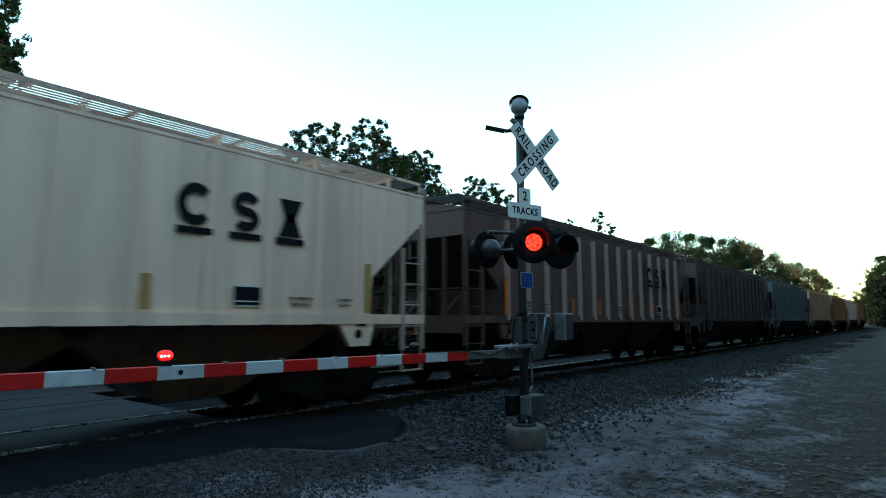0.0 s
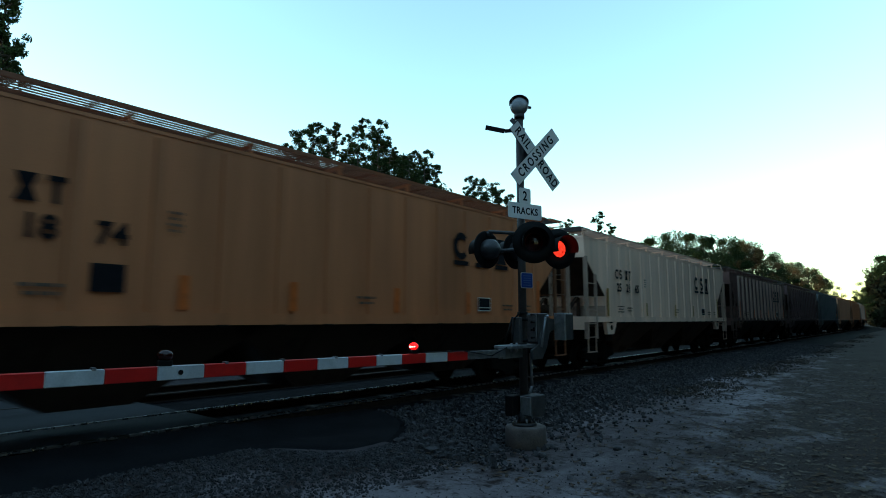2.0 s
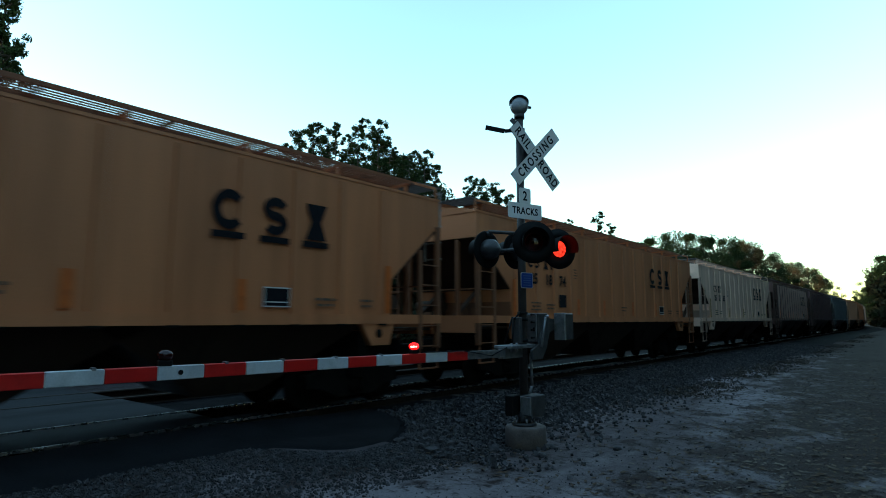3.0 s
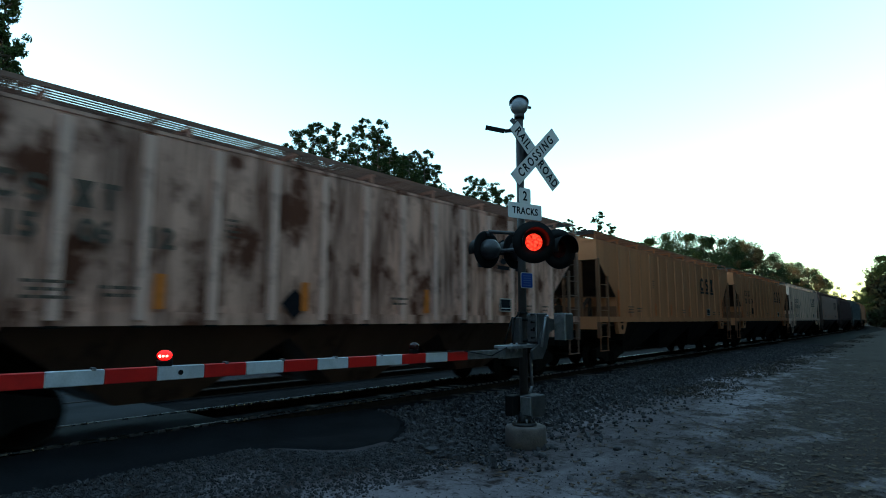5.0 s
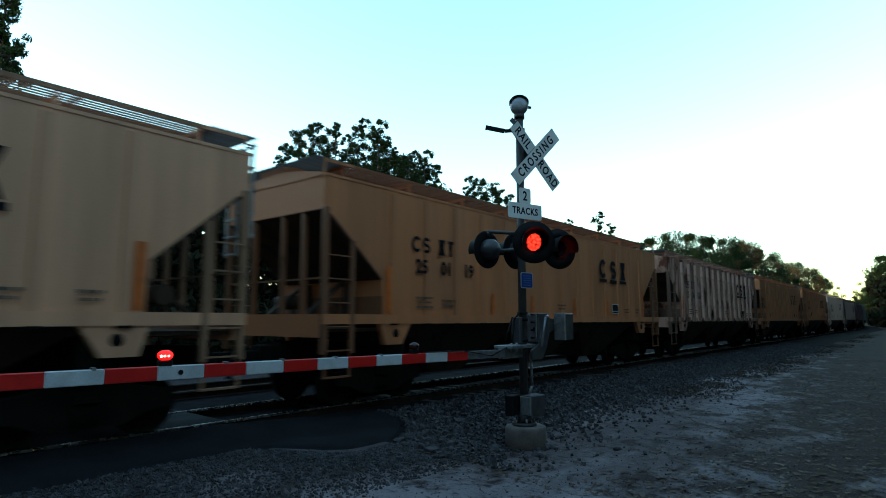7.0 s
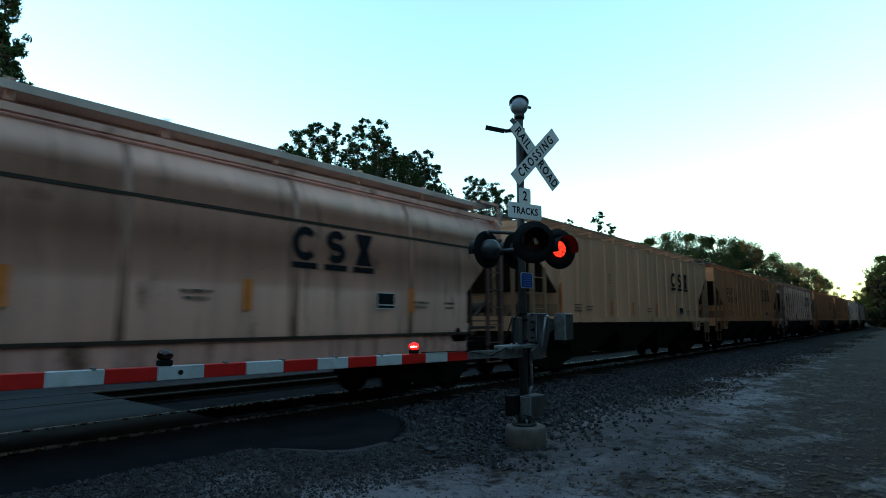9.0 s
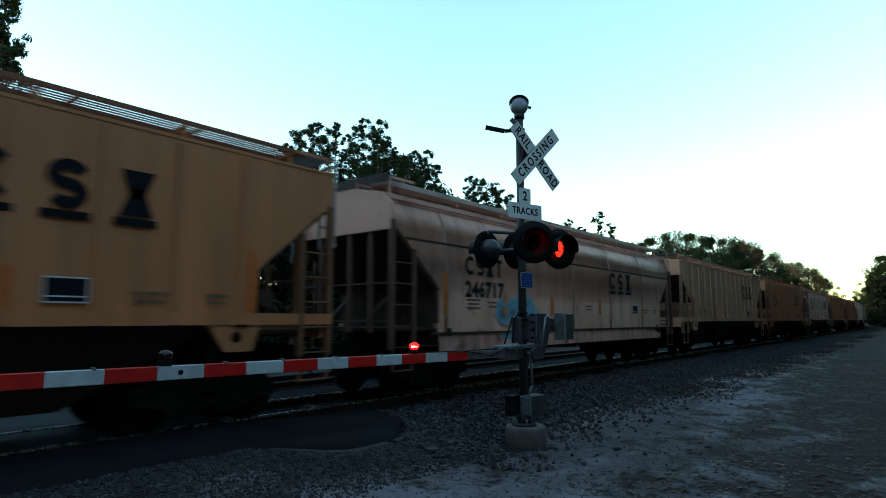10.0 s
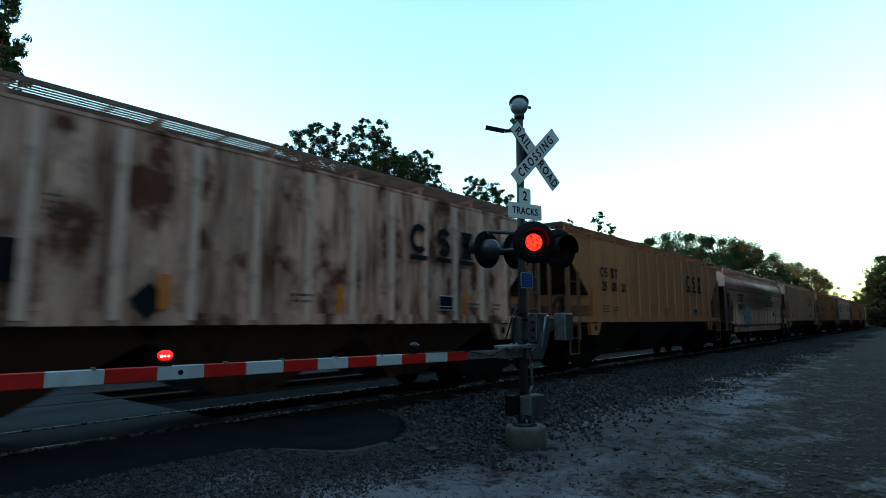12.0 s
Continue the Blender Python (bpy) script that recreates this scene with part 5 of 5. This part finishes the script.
def wood():
    pines = [pine(16, 11 + k, "tall dark green pine with open clumped crown", M_LEAF, (0.30, 0.36, 0.2)[k], (0.115, 0.10, 0.125)[k]) for k in range(3)]
    leafy = [broadleaf(14, 31 + k, "dense broadleaf tree in dull green leaf", M_LEAF, (0.30, 0.36)[k]) for k in range(2)]
    autumn = [broadleaf(14, 41, "broadleaf tree turning rusty orange", M_LEAF2, 0.30)]
    used = set()

    def put(kind, k, x, depth, top, turn=None):
        proto = kind[k % len(kind)]
        px, py = from_eye(x, depth)
        base_h = 16.0 if kind is pines else 14.0
        s = (top - ground_z(px, py)) / (base_h * 1.0)
        m = pose(px, py, ground_z(px, py) - 0.1, 0, 0, (k * 77 + 31 * x * 10) % 360)
        if id(proto) in used:
            t = copy_thing(proto, m)
        else:
            t = proto
            t.matrix_basis = m
            used.add(id(proto))
        t.scale = (s, s, s)

    def slope(px):
        return (px - 784) / 1020.0

    def height(y, depth):
        return EYE_Z + depth * (566 - y) / 1020.0
    # the open pine group across the line
    for k, (x, y, d) in enumerate(((522, 222, 40), (545, 214, 42), (592, 212, 44), (629, 208, 41), (664, 214, 43), (612, 250, 47), (660, 236, 48), (500, 252, 47), (575, 240, 46))):
        put(pines, k, slope(x), d, height(y, d))
    for k, (x, y, d) in enumerate(((690, 246, 44), (722, 265, 46), (748, 268, 45), (768, 290, 47), (600, 312, 50), (655, 280, 52), (560, 315, 52), (700, 268, 52), (735, 290, 52))):
        put(pines if k < 4 else leafy, k + 2, slope(x), d, height(y, d))
    for k, (x, y, d) in enumerate(((838, 312, 52), (862, 318, 54), (885, 334, 53), (900, 346, 56), (848, 330, 58), (874, 326, 57), (1008, 392, 66), (1062, 376, 70), (1085, 398, 72), (1035, 404, 74))):
        put(pines, k + 1, slope(x), d, height(y, d))
    # the close pine at the far side of the road
    put(pines, 0, slope(-72), 30, height(-60, 30))
    put(pines, 2, slope(-30), 34, height(60, 34))
    put(pines, 1, slope(-35), 31, height(-40, 31))
    put(pines, 2, slope(-55), 33, height(20, 33))
    # the woods along the curve
    row = ((1130, 428, 84), (1160, 418, 88), (1190, 410, 90), (1215, 410, 94), (1240, 416, 92), (1268, 416, 96), (1290, 420, 100), (1312, 420, 104), (1332, 424, 102), (1350, 438, 108), (1372, 452, 112), (1395, 462, 120), (1412, 464, 124), (1432, 470, 132), (1446, 476, 140), (1458, 492, 152), (1175, 440, 76), (1230, 442, 80), (1285, 448, 86), (1330, 462, 92), (1370, 478, 102), (1405, 492, 112), (1440, 505, 130))
    for k, (x, y, d) in enumerate(row):
        kind = autumn if k in (7, 8, 11, 13) else leafy
        put(kind, k, slope(x), d, height(y, d))
    for k, (x, y, d) in enumerate(((1512, 524, 235), (1524, 512, 215), (1538, 504, 205), (1550, 480, 190), (1562, 452, 172), (1575, 450, 165), (1590, 440, 160), (1545, 515, 185), (1530, 530, 190), (1568, 500, 150))):
        put(leafy, k, slope(x), d, height(y, d))


def thicket():
    """Low growth behind the far track, woods at the bend, and unseen woods added to cut the sky light."""
    rng = random.Random(5)
    spots = []
    for i in range(2600):
        y = rng.uniform(-45, 105)
        x = -rng.uniform(19.5, 29)
        z = ground_z(x, y) + (rng.uniform(0.2, 2.0) if x > -22 else rng.uniform(0.2, 6.8))
        spots.append((x, y, z, rng.uniform(0.9, 1.7), 170))
    for i in range(260):
        x, y = from_eye(rng.uniform(0.69, 0.84), rng.uniform(175, 250))
        if abs(track_side(x, y) + 2) > 7:
            spots.append((x, y, rng.uniform(0, 8), rng.uniform(1.6, 2.8), 50))
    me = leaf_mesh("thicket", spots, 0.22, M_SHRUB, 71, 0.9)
    tagged(new("thicket", me), "low green undergrowth behind the far track, coloured as in shade", "undergrowth", "", "stuff")
    spots = []
    # unseen woods right of and behind the eye, added to block sky light
    for i in range(3800):
        a = rng.uniform(0, 1)
        if a < 0.5:
            x, y = rng.uniform(11, 18), rng.uniform(-40, 150)
        else:
            x, y = rng.uniform(-60, 20), -rng.uniform(16, 25)
        if a < 0.5 and -9 < y < 2.5:
            x += 13  # gap in the added woods lets more sky light reach the nearest cars
        spots.append((x, y, rng.uniform(0, 17 if a < 0.5 else 20), rng.uniform(1.5, 2.6), 34))
    # taller unseen woods added along the line to darken the far cars
    for i in range(3000):
        spots.append((rng.uniform(4.5, 12), rng.uniform(24, 200), rng.uniform(0, 24), rng.uniform(1.5, 2.6), 34))
    for i in range(1500):
        d = rng.uniform(120, 230)
        x, y = from_eye(rng.uniform(0.745, 0.80), d)
        if track_side(x, y) > 6:
            spots.append((x, y, rng.uniform(0, 0.075 * d), rng.uniform(1.5, 2.4), 60))
    for i in range(900):
        x, y = from_eye(rng.uniform(-0.9, 1.1), rng.uniform(300, 380))
        spots.append((x, y, rng.uniform(0, 11), rng.uniform(3, 5), 60))
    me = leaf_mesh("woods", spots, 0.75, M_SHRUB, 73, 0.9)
    tagged(new("woods", me), "dark woods at the bend, with unseen added woods that block sky light", "woods", "", "stuff")


wood()
thicket()

# ---- crossing surface, ties, stones and litter ----
def bed_z(d):
    pts = ((1.2, -0.17), (2.1, -0.19), (3.2, -0.235), (4.2, -0.29), (4.8, -0.45))
    for (a, za), (b, zb) in zip(pts, pts[1:]):
        if d <= b:
            return za + (zb - za) * max(0, d - a) / (b - a)
    return -0.5


def crossing():
    # asphalt between the tracks and up to the far side, in strips between the rails
    d2 = TRACK2_X - TRACK_X
    strips = ((-0.66, 0.66), (-0.84 + d2 + 1.68, -0.84), (d2 - 0.66, d2 + 0.66), (d2 - 3.2, d2 - 0.84))
    y1 = 5.2
    for a, b in strips:
        a, b = min(a, b), max(a, b)
        bm = bmesh.new()
        ny = 30
        rows = []
        for j in range(ny + 1):
            y = -14 + (y1 + 14) * j / ny
            end = 0.12 * noise.noise(Vector((a, y, 1.0)))
            rows.append([bm.verts.new((TRACK_X + a + (b - a) * i / 4, y + (end if j == ny else 0), -0.012 + 0.008 * noise.noise(Vector((a + i, y, 0))))) for i in range(5)])
        for j in range(ny):
            for i in range(4):
                bm.faces.new((rows[j][i], rows[j][i + 1], rows[j + 1][i + 1], rows[j + 1][i]))
        geo = bmesh.ops.extrude_face_region(bm, geom=bm.faces[:])
        bmesh.ops.translate(bm, vec=(0, 0, -0.2), verts=[v for v in geo["geom"] if isinstance(v, bmesh.types.BMVert)])
        setting("crossing_panel", bm, M_CROSS, "worn grey asphalt between the rails")
    # dark asphalt apron that swells into a rounded end
    bm = bmesh.new()
    rows = []
    n = 80
    for j in range(n + 1):
        y = -14 + 22.1 * j / n
        out = apron_out(y) + 0.10 * noise.noise(Vector((y * 0.9, 0, 2)))
        row = []
        for i in range(13):
            o = 0.84 + (out - 0.84) * i / 12
            z = -0.03 - 0.17 * ((o - 0.84) / 1.8) ** 1.4 - 0.12 * max(0, (y - 5.0) / 2.5) + 0.012 * noise.noise(Vector((o * 3, y * 2, 0)))
            z = max(z, bed_z(o) + 0.03, ground_z(TRACK_X + o, y) + 0.03)
            if i == 12:
                z -= 0.12
            row.append(bm.verts.new((TRACK_X + o, y, z)))
        rows.append(row)
    for j in range(n):
        for i in range(12):
            f = bm.faces.new((rows[j][i], rows[j][i + 1], rows[j + 1][i + 1], rows[j + 1][i]))
            f.smooth = True
    setting("asphalt_apron", bm, M_ASPH, "dark asphalt apron beside the track")


def apron_out(y):
    """How far the asphalt reaches from the track's centre line."""
    if y < 4.2:
        return 2.3
    if y < 5.7:
        return 2.3 + 1.05 * (0.5 - 0.5 * math.cos(math.pi * (y - 4.2) / 1.5))
    return 0.9 + 2.45 * math.sqrt(max(0.0, 1 - ((y - 5.7) / 2.45) ** 2))


def ties():
    bm = bmesh.new()
    box(bm, -1.3, 1.3, -0.115, 0.115, -0.34, -0.165)
    bevel(bm, 0.012)
    me = mesh_of("tie", bm, M_TIE)
    rng = random.Random(9)
    q = 7.8
    k = 0
    while q < 150 and k < 270:
        for off in (0.0,):
            p, h = on_track(q, off)
            t = new("tie", me)
            t.matrix_basis = pose(p.x + rng.uniform(-0.03, 0.03), p.y, rng.uniform(-0.01, 0.01), 0, 0, h + rng.uniform(-0.8, 0.8))
            tagged(t, "dark creosoted wooden tie in the ballast", "railroad tie", "track ties")
            k += 1
        q += 0.54


def stone_field(name, label, material, count, place, size, seed):
    """Angular stones joined into one object."""
    rng = np.random.default_rng(seed)
    base = np.array([(-1, -1, -1), (1, -1, -1), (1, 1, -1), (-1, 1, -1), (-1, -1, 1), (1, -1, 1), (1, 1, 1), (-1, 1, 1)], float)
    quads = np.array([(0, 3, 2, 1), (4, 5, 6, 7), (0, 1, 5, 4), (1, 2, 6, 5), (2, 3, 7, 6), (3, 0, 4, 7)])
    verts = np.zeros((count * 8, 3))
    for i in range(count):
        x, y, z = place(rng)
        s = size * rng.lognormal(0, 0.35)
        b = base * (0.5 + 0.6 * rng.random((8, 3))) * (s / 2) * np.array([1, 0.8, 0.65])
        q = Euler((rng.random() * 6.28, rng.random() * 6.28, rng.random() * 6.28)).to_matrix()
        verts[i * 8:i * 8 + 8] = b @ np.array(q).T + (x, y, z)
    faces = (quads[None] + 8 * np.arange(count)[:, None, None]).reshape(-1, 4)
    me = bpy.data.meshes.new(name)
    me.from_pydata(verts.tolist(), [], faces.tolist())
    me.materials.append(material)
    return tagged(new(name, me), label, "gravel", "", "stuff")


def stones():
    def on_bed(rng):
        y = 6.5 + 45 * rng.random() ** 1.8
        d = 1.1 + 3.3 * rng.random() + 0.4 * abs(rng.normal()) ** 1.5
        x = TRACK_X + d
        z = max(bed_z(d), ground_z(x, y))
        if y < 8.2 and d < apron_out(y) + 0.05:
            d = apron_out(y) + 0.05 + 1.2 * rng.random()
            x = TRACK_X + d
            z = max(bed_z(d), ground_z(x, y))
        return x, y, z + 0.012

    def by_road(rng):
        y = 0.0 + 8 * rng.random()
        d = 2.1 + 2.6 * rng.random() ** 1.7
        if 4.2 < y and d < apron_out(y) + 0.03:
            d = apron_out(y) + 0.03 + 0.9 * rng.random() ** 1.5
        x = TRACK_X + d
        return x, y, max(ground_z(x, y), bed_z(x - TRACK_X)) + 0.004

    def loose(rng):
        y = 2.5 + 22 * rng.random() ** 1.5
        x = -6.0 + 6.0 * rng.random()
        return x, y, ground_z(x, y) + 0.002

    stone_field("ballast_stones", "grey crushed ballast stones", M_STONE, 16000, on_bed, 0.055, 3)
    stone_field("road_gravel", "small grey gravel at the road edge", M_STONE, 26000, by_road, 0.024, 4)
    stone_field("loose_gravel", "scattered pebbles on packed dirt", M_STONE, 3500, loose, 0.018, 5)
    stone_field("dark_litter", "dark twigs and leaf litter on the dirt", M_TIE, 3000, loose, 0.010, 6)
    # fallen leaves, flat on the dirt
    rng = np.random.default_rng(12)
    verts, faces = [], []
    for i in range(7000):
        y = 6 + 26 * rng.random() ** 1.4
        x = -3.2 + 5.5 * rng.random() ** 0.7 if i % 4 else -6 + 6 * rng.random()
        a, s = rng.random() * 6.28, 0.03 + 0.035 * rng.random()
        z = ground_z(x, y) + 0.012
        u, v = (math.cos(a) * s, math.sin(a) * s), (-math.sin(a) * s * 0.5, math.cos(a) * s * 0.5)
        o = len(verts)
        lift = 0.02 * rng.random()
        verts += [(x - u[0], y - u[1], z), (x + v[0], y + v[1], z + lift), (x + u[0], y + u[1], z + 0.01), (x - v[0], y - v[1], z + lift * 0.5)]
        faces.append((o, o + 1, o + 2, o + 3))
    me = bpy.data.meshes.new("fallen_leaves")
    me.from_pydata(verts, [], faces)
    me.materials.append(M_LITTER)
    tagged(new("fallen_leaves", me), "brown fallen leaves on the dirt", "leaf litter", "", "stuff")
    rng = random.Random(21)
    spots = []
    for i in range(1300):
        y = 15 + 75 * rng.random() ** 1.3
        x = TRACK_X + rng.gauss(4.9, 0.45)
        if noise.noise(Vector((x * 0.4, y * 0.25, 5.5))) > -0.12:
            spots.append((x, y, ground_z(x, y) + 0.03, rng.uniform(0.10, 0.24), 14))
    for i in range(200):
        x, y = rng.uniform(-0.2, 3.5), 9 + 22 * rng.random()
        spots.append((x, y, ground_z(x, y) + 0.03, rng.uniform(0.1, 0.25), 12))
    tagged(new("weeds", leaf_mesh("weeds", spots, 0.032, M_BARK, 77, 0.45)), "low dead brown weeds along the foot of the ballast", "weeds", "", "stuff")
    rng = random.Random(8)
    for k, (x, y, s) in enumerate(((-5.42, 7.05, 0.10), (-5.2, 6.75, 0.07), (-4.3, 7.4, 0.09), (-4.45, 7.95, 0.08), (-5.35, 8.3, 0.07), (-3.6, 8.4, 0.06), (-6.1, 6.5, 0.07), (-2.6, 9.4, 0.06))):
        bm = bmesh.new()
        bmesh.ops.create_icosphere(bm, subdivisions=2, radius=s)
        for v in bm.verts:
            v.co *= 1 + 0.35 * noise.noise(v.co * 14 + Vector((k, 0, 0)))
            v.co.z *= 0.65
        t = new("rock", mesh_of("rock", bm, M_STONE))
        t.location = (x, y, ground_z(x, y) + 0.01)
        tagged(t, "dark grey rock on the dirt", "rock", "loose rocks")


M_LITTER = mat("fallen_leaf", (0.07, 0.04, 0.025), 0.85, 0.0, 0.4, 2.0, 0.0, 9.0, (0.14, 0.11, 0.09), spec=0.2)
crossing()
ties()
stones()


def lead(t):
    """How far along the line the front of the white car has come at t seconds."""
    return 9.06 + 12.05 * t + 0.031 * t * t


def flash_rows(base, on_first, period, half, turn="Y"):
    """A light that turns its lit face out at on_first + k * period and away again half a period later."""
    marks = []
    t = on_first - period
    while t < 12.5:
        marks += [t, t + half]
        t += period
    seq = [(-9.0, 180.0)]
    for i, m in enumerate(marks):
        start = 180.0 + 180.0 * i
        for k in range(0, 4):
            seq.append((m - 0.05 + 0.0334 * k, start + 60.0 * k))
        seq.append((m + 0.25, start + 180.0))

    def at(t):
        prev = seq[0]
        for s in seq:
            if s[0] >= t:
                k = (t - prev[0]) / max(1e-6, s[0] - prev[0])
                return prev[1] + k * (s[1] - prev[1])
            prev = s
        return seq[-1][1]
    times = sorted({0.0, 12.0} | {round(s[0] * 30) / 30 for s in seq if 0 < s[0] < 12} | {round((m - 0.05) * 30) / 30 for m in marks if 0 < m - 0.05 < 12})
    return [(t, base @ Matrix.Rotation(radians(at(t)), 4, turn)) for t in times]


SLACK = {1: -0.06, 2: -0.10, 3: -0.1, 4: -0.06, 7: 0.05, 8: 0.28}  # a little slack in the couplers


def motions():
    for n, car in cars.items():
        rows = []
        for k in range(13):
            q = lead(k) - L_CAR * n - HALF - SLACK.get(n, 0.0)
            a, _ = on_track(q - 6.35)
            b, _ = on_track(q + 6.35)
            d = b - a
            mid = (a + b) / 2
            rows.append((float(k), pose(mid.x, mid.y, 0, 0, 0, -math.degrees(math.atan2(d.x, d.y)))))
        walk(car, rows)
        if 0 <= n <= 8:
            for truck in car.children:
                if truck.name.startswith("truck"):
                    for ws in truck.children:
                        y = ws.location.y
                        walk(ws, [(i / 30, pose(0, y, 0.42, -math.degrees((lead(i / 30) - 9.06) / 0.42))) for i in range(0, 361)])
    for k, (ob, base) in enumerate(LIGHTS):
        first = 0.96 if k % 2 == 0 else 0.38
        walk(ob, flash_rows(base, first, 1.203, 0.59))
    for k, (ob, base) in enumerate(BEADS):
        first = 0.86 if k % 2 == 0 else 0.27
        walk(ob, flash_rows(base, first, 1.203, 0.6 if k % 2 == 0 else 0.56))


motions()
